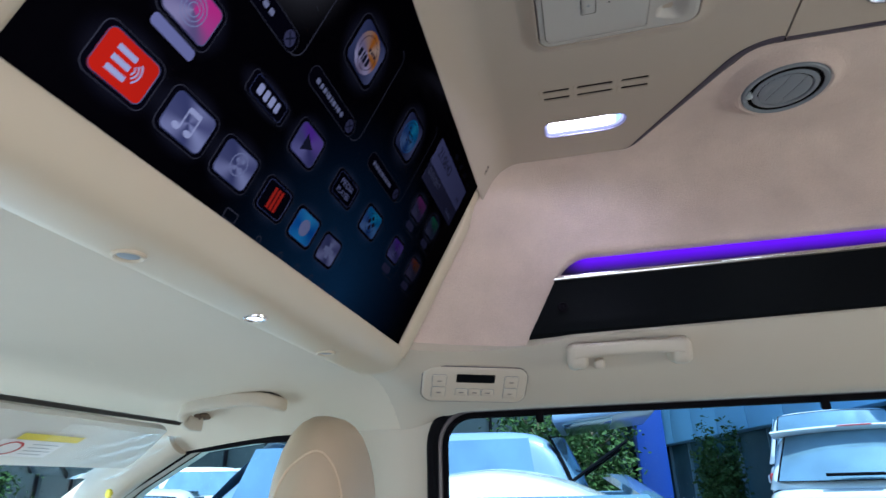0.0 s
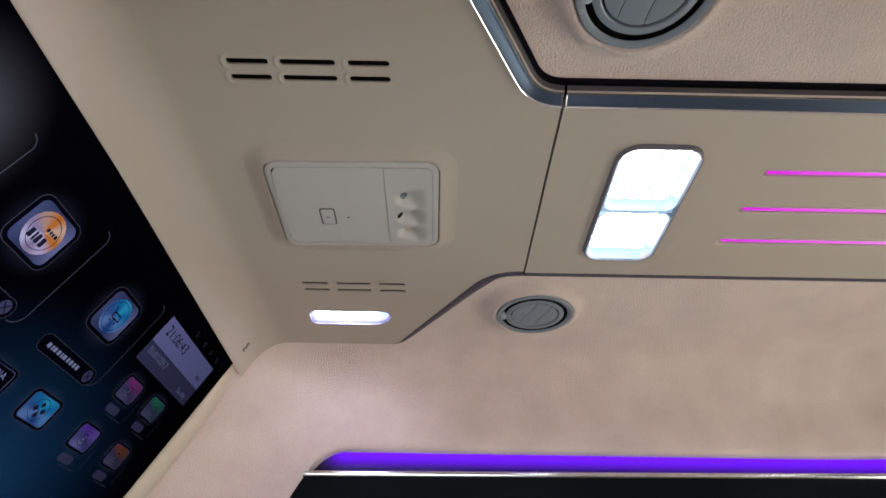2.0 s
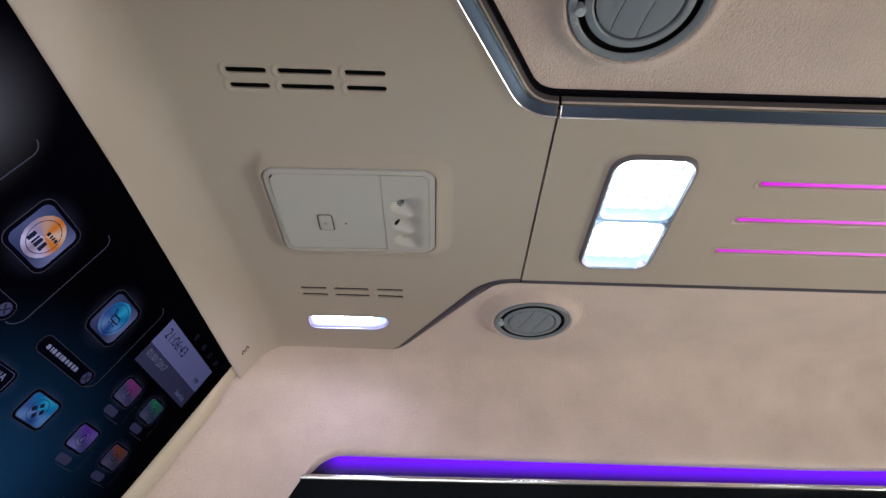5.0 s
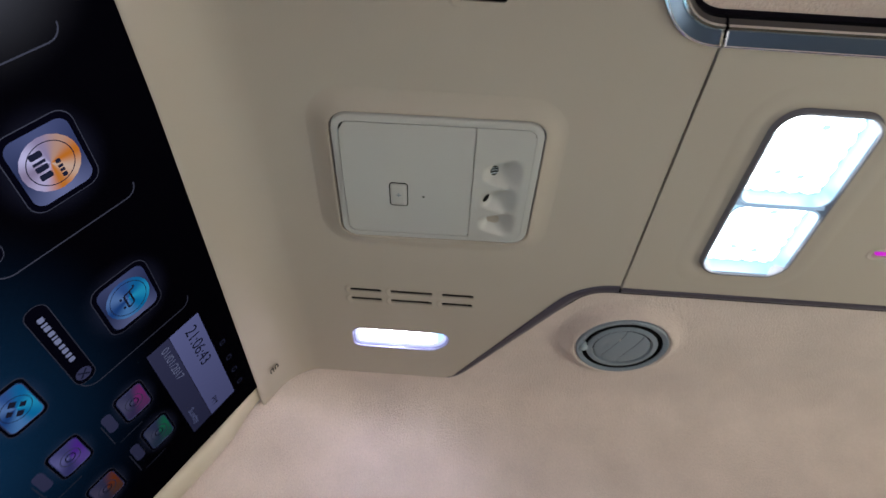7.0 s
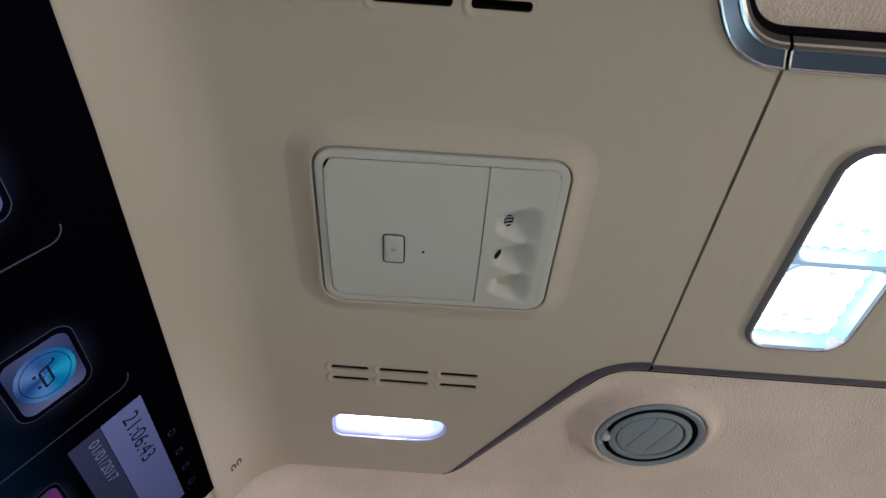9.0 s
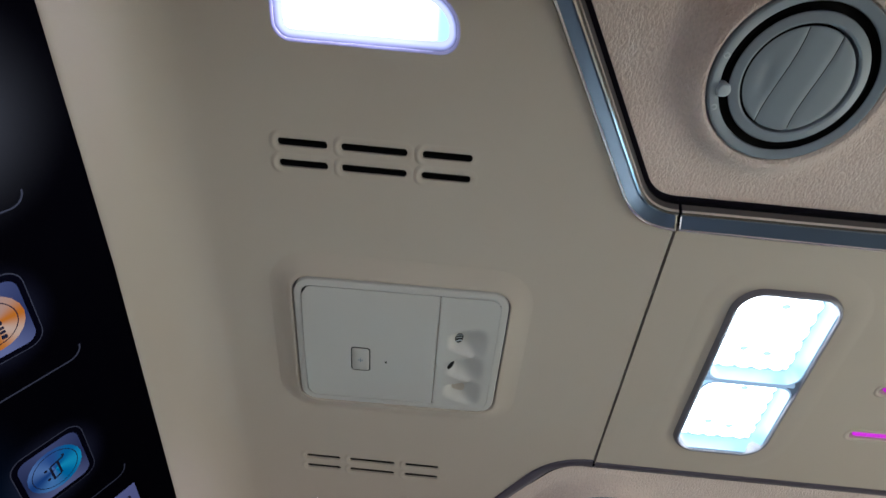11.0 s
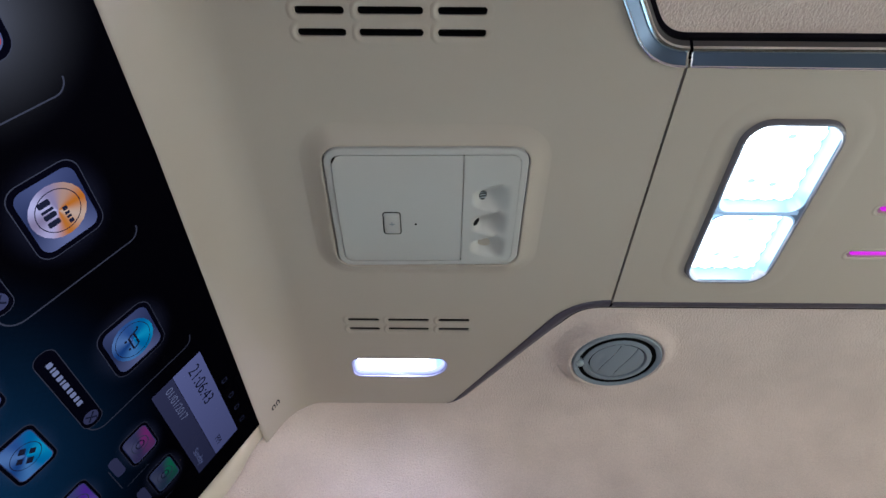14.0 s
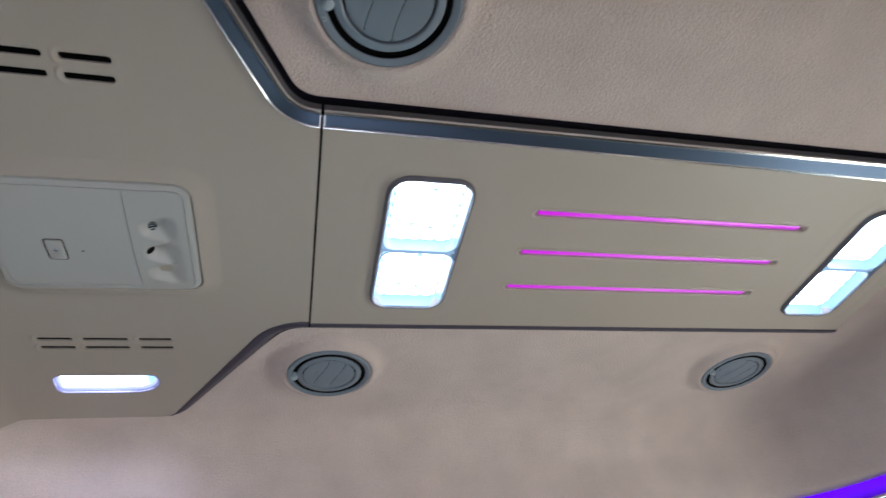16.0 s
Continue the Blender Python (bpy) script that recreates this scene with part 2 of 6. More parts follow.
def flat(p, z):
    return (p[0], p[1], z)


def rings(bm, loops, close=True, cap0=False, cap1=False, mat=0):
    """Skin through rings of equal counts."""
    rows = [[bm.verts.new(p) for p in loop] for loop in loops]
    n = len(rows[0])
    for a, b in zip(rows, rows[1:]):
        for i in range(n if close else n - 1):
            j = (i + 1) % n
            f = bm.faces.new((a[i], a[j], b[j], b[i]))
            f.material_index = mat
    if cap0:
        bm.faces.new(rows[0]).material_index = mat
    if cap1:
        bm.faces.new(rows[-1]).material_index = mat
    return rows


def plate(bm, outer, holes, z, place=None):
    """A flat sheet with holes."""
    place = place or (lambda p: (p[0], p[1], z))
    edges = []
    for loop in [outer, *holes]:
        vs = [bm.verts.new(place(p)) for p in loop]
        edges += [bm.edges.new((vs[i], vs[(i + 1) % len(vs)])) for i in range(len(vs))]
    bmesh.ops.triangle_fill(bm, use_beauty=True, use_dissolve=False, edges=edges)


def shrink(loop, d):
    """A loop moved inwards by d (outwards if negative); loops run anticlockwise."""
    n, out = len(loop), []
    for i in range(n):
        k = 1
        while math.dist(loop[i], loop[(i - k) % n]) < 1e-7:
            k += 1
        a = Vector(loop[(i - k) % n])
        k = 1
        while math.dist(loop[i], loop[(i + k) % n]) < 1e-7:
            k += 1
        c = Vector(loop[(i + k) % n])
        p = Vector(loop[i])
        u, v = (p - a).normalized(), (c - p).normalized()
        m = Vector((-(u.y + v.y), u.x + v.x))
        s = max(0.5, m.length / 2)
        m.normalize()
        out.append(tuple(p + m * (d / s)))
    return out


def resample(loop, n):
    """The same closed loop with n evenly spread points."""
    pts = list(loop) + [loop[0]]
    run = [0.0]
    for a, b in zip(pts, pts[1:]):
        run.append(run[-1] + math.dist(a, b))
    out, k = [], 0
    for i in range(n):
        d = run[-1] * i / n
        while run[k + 1] < d:
            k += 1
        f = (d - run[k]) / max(1e-9, run[k + 1] - run[k])
        out.append(tuple(Vector(pts[k]).lerp(Vector(pts[k + 1]), f)))
    return out


def bead(bm, loop, w, h, z, steps=6, mat=0):
    """A soft raised rim, hanging below height z, round a loop."""
    loops = []
    for i in range(steps + 1):
        t = i / steps
        loops.append([flat(p, z - h * math.sin(math.pi * t) ** 2 + 0.0004) for p in shrink(loop, -w * t)])
    rings(bm, loops, mat=mat)


def sweep(bm, path, section, close=False, cap=True, up=(0, 0, 1)):
    """A section (pairs: aside, up) drawn along a path; it may be a function of the way along, 0 to 1."""
    loops, n = [], len(path)
    for i, p in enumerate(path):
        a, b = Vector(path[max(0, i - 1)]), Vector(path[min(n - 1, i + 1)])
        t = (b - a).normalized()
        side = t.cross(Vector(up)).normalized()
        top = side.cross(t).normalized()
        sec = section(i / (n - 1)) if callable(section) else section
        loops.append([tuple(Vector(p) + side * s + top * u) for s, u in sec])
    rings(bm, loops, cap0=cap, cap1=cap)


def box(bm, x0, x1, y0, y1, z0, z1, bevel=0.0, m=None):
    made = bmesh.ops.create_cube(bm, size=1.0)["verts"]
    mat = Matrix.Translation(((x0 + x1) / 2, (y0 + y1) / 2, (z0 + z1) / 2)) @ Matrix.Diagonal((x1 - x0, y1 - y0, z1 - z0, 1))
    bmesh.ops.transform(bm, matrix=(m @ mat) if m else mat, verts=made)
    if bevel:
        es = {e for v in made for e in v.link_edges}
        bmesh.ops.bevel(bm, geom=list(es), offset=bevel, segments=2, affect="EDGES", profile=0.5)


def smooth01(t):
    t = min(1.0, max(0.0, t))
    return t * t * (3 - 2 * t)


# ---------- the raised roof: plan and coves ----------
TOP, CEIL, WALL, REAR, CORNER = 1.962, 1.950, 0.450, 1.300, 0.220
SLANT, FRONT = 0.532, -0.105


def outline():
    """The raised roof's edge in plan, from the screen on one side round the rear: pairs of place and inward direction."""
    pts = []
    xs = [FRONT + i * 0.0125 for i in range(15)] + [0.0795, 0.0805] + [0.086 + 0.005 * i for i in range(7)] + [0.13, 0.2, 0.3, 0.4, 0.5, 0.6, 0.7, 0.8, 0.9, 1.0]
    for x in sorted(set(xs)):
        pts.append((x, 0.370 + (WALL - 0.370) * math.sin(math.pi / 2 * min(1, (x - FRONT) / 0.15))))
    for i in range(13):
        a = math.pi / 2 * i / 12
        pts.append((REAR - CORNER + CORNER * math.sin(a), WALL - CORNER + CORNER * math.cos(a)))
    pts += [(x, -y) for x, y in reversed(pts)]
    out = []
    for i, p in enumerate(pts):
        a, b = Vector(pts[max(0, i - 1)]), Vector(pts[min(len(pts) - 1, i + 1)])
        t = (b - a).normalized()
        out.append((Vector(p), Vector((t.y, -t.x))))
    return out


EDGE = outline()


def cove_point(p, inward, q, z):
    """A place q inwards of the edge at height z; near the screen everything leans with it."""
    lean = SLANT * (z - 1.95) * (1 - smooth01((p.x - 0.1) / 0.35))
    return (p.x + inward.x * q + lean, p.y + inward.y * q, z)


def lip_height(x):
    if x < 0.08:
        return 1.650
    if x < 0.115:
        return 1.769 + math.sqrt(max(0, 0.035**2 - (0.115 - x) ** 2))
    return 1.804 + 0.008 * smooth01((x - 0.8) / 0.4)


def raised_roof():
    bm = bmesh.new()
    loops = []
    for p, inw in EDGE:
        ze = lip_height(p.x)
        r = 0.030 + 0.065 * smooth01((p.x - FRONT) / 0.2)
        prof = [(-0.03, ze + 0.002), (-0.006, ze), (-0.002, ze + 0.002), (0.0, ze + 0.008)]
        low = TOP - r
        prof += [(0.0, ze + 0.008 + (low - ze - 0.008) * i / 7) for i in range(1, 8)]
        prof += [(r * (1 - math.cos(a)), low + r * math.sin(a)) for a in [math.pi / 2 * i / 8 for i in range(1, 9)]]
        loops.append([cove_point(p, inw, q, z) for q, z in prof])
    rows = rings(bm, loops, close=False)
    inner = [r[-1] for r in rows]
    n = len(inner)
    for i in range(n // 2):
        a, b = inner[i], inner[i + 1]
        c, d = inner[n - 2 - i], inner[n - 1 - i]
        if len({a, b, c, d}) == 4:
            cols = 6
            prev = None
            for k in range(cols + 1):
                t = k / cols
                top_ = bm.verts.new(a.co.lerp(d.co, t)) if 0 < k < cols else (a if k == 0 else d)
                bot_ = bm.verts.new(b.co.lerp(c.co, t)) if 0 < k < cols else (b if k == 0 else c)
                if prev:
                    bm.faces.new((prev[0], prev[1], bot_, top_))
                prev = (top_, bot_)
    ob = part("ceiling", bm, SUEDE, angle=50)
    return tagged(ob, "raised roof lining in beige suede with rounded coves", "ceiling", kind="structure")


def cove_strip(name, section, mat, x_from, sg, parent, label="", keep=13):
    """A section drawn along one flank of the raised roof and into the rear corner."""
    bm = bmesh.new()
    side = EDGE[: len(EDGE) // 2] if sg > 0 else EDGE[len(EDGE) // 2 :][::-1]
    use = [(p, i) for p, i in side if p.x >= x_from]
    use = use[: len(use) - 13 + keep]
    rings(bm, [[cove_point(p, i, q, z + rise(z) * max(0.0, p.x)) for q, z in section] for p, i in use], cap0=True, cap1=True)
    return part(name, bm, mat, parent, label)


def rise(z):
    """The trim below the light recess climbs towards the rear, most of all its lower edge."""
    return 0.0 if z > 1.77 else 0.011 + 0.009 * min(1.0, (1.7585 - z) / 0.095) if z < 1.7585 else 0.011


raised_roof()
for sg in (1, -1):
    t = thing("ambient_light", "violet ambient light glowing in the recess of the roof cove", "light strip", group="roof cove lights")
    cove_strip("light_strip", [(-0.028, 1.777), (-0.026, 1.7772), (-0.026, 1.815), (-0.028, 1.815)], VIOLET, 0.08, sg, t, "glowing violet strip")
    cove_strip("channel", [(-0.029, 1.760), (-0.024, 1.7602), (-0.024, 1.7768), (-0.029, 1.777)], BLACK_TRIM, 0.08, sg, t, "dark channel below the strip")
    t = thing("roof_trim", "gloss black roof trim panel with a polished chrome upper edge", "trim panel", kind="structure")
    cove_strip("chrome_strip", [(-0.030, 1.7580)] + [(0.0016 + 0.0044 * math.cos(radians(a)), 1.7627 + 0.0047 * math.sin(radians(a))) for a in range(-90, 91, 18)] + [(-0.030, 1.7675)], CHROME, 0.079, sg, t, "thin polished chrome strip")
    cove_strip("panel", [(-0.030, 1.7585), (0.000, 1.7585), (0.001, 1.745), (0.001, 1.690), (0.004, 1.684), (0.003, 1.668), (-0.004, 1.662), (-0.030, 1.660)], BLACK_TRIM, 0.08, sg, t, keep=13)
bm = bmesh.new()
for x, z in ((-0.011, 1.712),):
    y = WALL - 0.003
    rings(bm, [[(x + r * math.cos(a), y - h, z + r * math.sin(a)) for a in [2 * math.pi * i / 20 for i in range(20)]] for r, h in ((0.0085, 0.0), (0.0085, 0.003), (0.007, 0.0045), (0.006, 0.003), (0.003, 0.002), (0.0025, 0.004))], cap1=True)
tagged(part("trim_fastener", bm, VIOLET_BLACK), "round black push-in fastener on the roof trim", "fastener")

# ---------- overhead front panel with its bend down to the screen ----------
HALF, SEAM_X, END_X = 0.147, 0.300, 1.090


def fillet(pts, r, n=6):
    """Rounds the corners of an open polyline; r per inner point."""
    out = [pts[0]]
    for i in range(1, len(pts) - 1):
        p, a, b = Vector(pts[i]), Vector(pts[i - 1]), Vector(pts[i + 1])
        u, v = (a - p).normalized(), (b - p).normalized()
        d = min(r[i - 1], (a - p).length * (0.98 if i == 1 else 0.49), (b - p).length * (0.98 if i == len(pts) - 2 else 0.49))
        for k in range(n + 1):
            t = k / n
            out.append(tuple((1 - t) ** 2 * (p + u * d) + 2 * t * (1 - t) * p + t * t * (p + v * d)))
    out.append(pts[-1])
    return out


SIDE = fillet([(-0.060, 0.366), (0.122, 0.366), (0.2600, 0.1470), (0.2993, 0.1470)], (0.016, 0.075), 9)
SIDE_2 = fillet([(-0.060, 0.366), (0.1437, 0.366), (0.2697, 0.1470), (0.2993, 0.1470)], (0.016, 0.060), 9)
FRONT_OUTER = list(reversed(SIDE)) + [(x, -y) for x, y in SIDE_2]
SLOTS = []
for yc in (-0.178, 0.189):
    for row in (-0.0085, 0.0085):
        for x0, x1 in ((-0.004, 0.033), (0.043, 0.092), (0.103, 0.140)):
            SLOTS.append((x0, x1, yc + row))
SIDE_LAMPS = [(0.053, 0.2795), (0.061, -0.2800)]


def lamp_outline(x, y, hx, hy, n=7):
    """A reading light's outline: the rear outer corner is drawn in wide."""
    pts = []
    for k, (sx, sy) in enumerate(((1, 1), (-1, 1), (-1, -1), (1, -1))):
        r = 0.030 if sx > 0 and sy * y > 0 else 0.011
        ry = min(r, hy * 1.35) if r > 0.02 else r
        for i in range(n + 1):
            a = math.pi / 2 * (k + i / n)
            pts.append((x + sx * (hx - r) + r * math.cos(a), y + sy * (hy - ry) + ry * math.sin(a)))
    return pts


def front_panel():
    t = thing("overhead_panel", "cream moulded overhead panel bending down to the screen", "ceiling panel")
    bm = bmesh.new()
    slots = [rr((a + b) / 2, y, (b - a) / 2, 0.0032, 0.0026, 4) for a, b, y in SLOTS]
    lamps = [lamp_outline(x, y, 0.062, 0.0205) for x, y in SIDE_LAMPS]
    plate(bm, FRONT_OUTER, slots + lamps, CEIL)
    for s in slots:
        rings(bm, [[flat(p, CEIL) for p in s], [flat(p, CEIL + 0.0021) for p in s]])
    for s in lamps:
        rings(bm, [[flat(p, CEIL) for p in s], [flat(p, CEIL + 0.002) for p in shrink(s, 0.0015)], [flat(p, CEIL + 0.012) for p in shrink(s, 0.003)]])
        bead(bm, s, 0.012, 0.0003, CEIL)
    # the rolled edge of the panel
    edge = [(x, y, CEIL) for x, y in FRONT_OUTER]
    rings(bm, [edge, [(x, y, CEIL + 0.012) for x, y, _ in edge]], close=False)
    # the bend towards the screen
    prof = [(-0.060, 1.950), (-0.066, 1.9498), (-0.072, 1.9491), (-0.083, 1.9455), (-0.093, 1.9395), (-0.102, 1.9305), (-0.109, 1.9205), (-0.1150, 1.9095), (-0.1205, 1.8985), (-0.1240, 1.8920), (-0.1262, 1.8885), (-0.1285, 1.8880)]
    loops = []
    for i, (x, z) in enumerate(prof):
        hw = 0.366 + 0.005 * smooth01((-0.06 - x) / 0.03)
        w = smooth01((1.935 - z) / 0.045)
        row = []
        for k in range(25):
            y = hw * (1 - 2 * k / 24)
            v = max(-0.0150, min(-0.0045, -0.0120 + 0.024 * y))
            row.append((x - w * (0.470 * v + 0.001), y, z - w * 0.883 * v))
        loops.append(row)
    rings(bm, loops, close=False)
    ob = part("body", bm, CREAM, t, angle=50)
    # soft shapes pressed round the slots, and the dark slots themselves
    for s in slots:
        # swollen at the front end of each slot
        bm = bmesh.new()
        x0 = min(p[0] for p in s)
        loops = []
        for i in range(10):
            k = i / 9
            loops.append([flat(p, CEIL + 0.0001 - (0.0003 + 0.0010 * smooth01((x0 + 0.0022 - p[0]) / 0.005)) * math.sin(math.pi * k) ** 2) for p in shrink(s, -0.0070 * k)])
        rings(bm, loops)
        part("slot_rim", bm, CREAM, t)
    for (x0, x1, y), s in zip(SLOTS, slots):
        bm = bmesh.new()
        rings(bm, [[flat(p, CEIL + 0.0021) for p in s], [flat(p, CEIL + 0.0095) for p in s]], cap1=True)
        part("air_slot", bm, DARK, t)
    return t


front_panel()


def side_lamp(x, y):
    t = thing("reading_light", "small recessed white reading light glowing in the cream overhead panel", "ceiling light", (x, y, CEIL + 0.0040), "reading lights")
    s = [(px - x, py - y) for px, py in lamp_outline(x, y, 0.0605, 0.0192)]
    bm = bmesh.new()
    core = shrink(s, 0.0060)
    rings(bm, [[flat(p, 0.0030) for p in core], [flat(p, 0.0012) for p in core], [flat(p, 0.0006) for p in shrink(core, 0.003)]], cap1=True)
    part("lens", bm, LAMP_SIDE, t)
    # the ring between the lens and the panel; its glow imitates the lens's bloom
    bm = bmesh.new()
    rings(bm, [[flat(p, -0.0030) for p in s], [flat(p, -0.0024) for p in shrink(s, 0.0008)], [flat(p, 0.0014) for p in shrink(s, 0.0044)], [flat(p, 0.0020) for p in shrink(s, 0.0066)]])
    part("halo_wall", bm, LAMP_WALL, t)
    bm = bmesh.new()
    rings(bm, [[flat(p, -0.0034) for p in shrink(s, -0.0030)], [flat(p, -0.0042) for p in shrink(s, -0.0012)], [flat(p, -0.0034) for p in shrink(s, 0.0002)], [flat(p, 0.001) for p in shrink(s, 0.0008)]])
    part("rim", bm, LAMP_HALO, t)
    return t


for x, y in SIDE_LAMPS:
    side_lamp(x, y)

# ---------- steel edge strips and the central light panel ----------


def strip_path(sg):
    a = [(p[0], sg * p[1]) for p in (SIDE if sg > 0 else SIDE_2) if p[0] > 0.115]
    return a


def edge_strip(name, pts, sg, label, inset):
    """A bevelled band on the outer flank of the panels: bright steel towards the door, coloured dark for its shade on
    the far flank.
    """
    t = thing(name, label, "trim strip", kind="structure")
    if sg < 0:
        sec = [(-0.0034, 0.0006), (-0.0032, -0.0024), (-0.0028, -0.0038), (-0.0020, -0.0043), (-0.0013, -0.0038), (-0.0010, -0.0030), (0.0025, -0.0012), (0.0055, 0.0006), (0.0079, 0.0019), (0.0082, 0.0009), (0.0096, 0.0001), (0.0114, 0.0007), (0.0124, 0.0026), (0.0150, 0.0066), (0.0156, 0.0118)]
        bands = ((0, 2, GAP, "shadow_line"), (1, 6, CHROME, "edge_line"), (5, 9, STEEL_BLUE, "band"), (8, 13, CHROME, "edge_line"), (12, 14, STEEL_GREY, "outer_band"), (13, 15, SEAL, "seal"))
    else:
        # The far strip's dark colour stands in for its dull reflection and shade.
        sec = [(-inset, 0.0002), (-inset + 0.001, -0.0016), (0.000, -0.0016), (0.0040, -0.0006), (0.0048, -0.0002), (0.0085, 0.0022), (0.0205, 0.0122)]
        bands = ((0, 5, EDGE_SHADE, "edge_line"), (4, 7, EDGE_SHADE, "band"))
    for i0, i1, mat, nm in bands:
        bm = bmesh.new()
        loops = []
        n = len(pts)
        # the dark edge runs out to nothing where it meets the flank of the roof
        ends = [0.15 + 0.85 * smooth01((p[0] - 0.118) / 0.03) if sg > 0 else 1.0 for p in pts]
        for i, p in enumerate(pts):
            a, b = Vector(pts[max(0, i - 1)]), Vector(pts[min(n - 1, i + 1)])
            d = (b - a).normalized()
            out = Vector((-d.y, d.x)) if sg > 0 else Vector((d.y, -d.x))
            # the straight steel strip widens a little towards the rear
            widen = 0.0050 * max(0.0, (p[0] - SEAM_X) / 0.62) if sg < 0 else 0.0
            loops.append([(p[0] + out.x * k, p[1] + out.y * k, CEIL + u) for k, u in [((o - widen * max(0.0, min(1.0, 1 - (o + 0.003) / 0.012))) * ends[i], u * ends[i]) for o, u in sec[i0:i1]]])
        rings(bm, loops, close=False)
        part(nm, bm, mat, t)
        if nm == "band" and sg < 0:
            # bright returns where the band is cut at the joint
            rows = [r for r in (loops[0], loops[-1]) if abs(r[0][0] - SEAM_X) < 0.01]
            for row in rows:
                away = 0.0016 if row[0][0] > SEAM_X else -0.0016
                bm = bmesh.new()
                rings(bm, [[(x + away * k, y, z - dz) for x, y, z in row] for k, dz in ((-0.1, -0.003), (0.0, 0.0006), (0.7, 0.0007), (1.0, 0.0))], close=False)
                part("end_line", bm, CHROME, t)
    return t


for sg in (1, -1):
    edge_strip("panel_edge", strip_path(sg), sg, "curved blue-grey brushed steel strip edging the cream overhead panel" if sg < 0 else "curved edge strip of the cream overhead panel in a dark violet-grey shaded tone", 0.006)
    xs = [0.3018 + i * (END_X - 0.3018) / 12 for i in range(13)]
    edge_strip("panel_edge", [(x, sg * HALF) for x in xs], sg, "straight blue-grey brushed steel strip edging the ceiling light panel" if sg < 0 else "straight edge strip of the ceiling light panel in a dark violet-grey shaded tone", 0.003)



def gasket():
    """A dark sheet that stands in for the shade between the hanging panels and the suede above them."""
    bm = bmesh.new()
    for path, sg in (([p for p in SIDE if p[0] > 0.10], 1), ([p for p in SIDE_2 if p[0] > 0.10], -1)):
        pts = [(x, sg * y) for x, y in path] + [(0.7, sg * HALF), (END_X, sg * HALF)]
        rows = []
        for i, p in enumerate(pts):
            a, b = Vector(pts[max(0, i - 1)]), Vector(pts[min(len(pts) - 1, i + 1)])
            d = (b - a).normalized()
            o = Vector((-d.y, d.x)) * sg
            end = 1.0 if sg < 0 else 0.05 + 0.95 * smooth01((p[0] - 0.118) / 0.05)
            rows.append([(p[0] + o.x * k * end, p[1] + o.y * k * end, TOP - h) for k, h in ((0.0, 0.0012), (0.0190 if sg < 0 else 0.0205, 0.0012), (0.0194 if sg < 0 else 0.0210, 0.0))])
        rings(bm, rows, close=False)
    ob = part("panel_gap_shade", bm, VIOLET_BLACK)
    return tagged(ob, "dark sheet standing in for the shade in the gap round the ceiling panels", "gasket", kind="structure")


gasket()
LIGHTS_X = (0.413, 0.997)
STRIPS_Y = (-0.057, 0.004, 0.065)


def light_panel():
    t = thing("ceiling_light_panel", "long cream central ceiling panel with lamps and coloured light lines", "ceiling panel")
    bm = bmesh.new()
    outer = fillet([(0.3018, HALF), (0.3018, -HALF)], ()) + [(END_X, -HALF), (END_X, HALF)]
    outer = list(reversed(outer))
    lamps = [rr(x, 0.006, 0.0465, 0.1025, 0.024) for x in LIGHTS_X]
    grooves = [rr(0.7055, y, 0.176, 0.0042, 0.004, 5) for y in STRIPS_Y]
    plate(bm, outer, lamps + grooves, CEIL)
    for s in grooves:
        rings(bm, [[flat(p, CEIL) for p in s], [flat(p, CEIL + 0.0045) for p in shrink(s, 0.0012)]], cap1=True)
        bead(bm, s, 0.006, 0.0012, CEIL)
    for s in lamps:
        rings(bm, [[flat(p, CEIL) for p in s], [flat(p, CEIL + 0.016) for p in shrink(s, 0.001)]])
        bead(bm, s, 0.030, 0.0010, CEIL)
    rings(bm, [[flat(p, CEIL) for p in outer], [flat(p, CEIL + 0.014) for p in outer]])
    part("body", bm, CREAM, t, angle=50)
    return t


light_panel()
bm = bmesh.new()
box(bm, SEAM_X - 0.003, SEAM_X + 0.005, -HALF - 0.002, HALF + 0.002, CEIL + 0.006, CEIL + 0.010)
tagged(part("panel_joint", bm, GAP), "dark narrow joint between two ceiling panels", "panel joint", kind="structure")


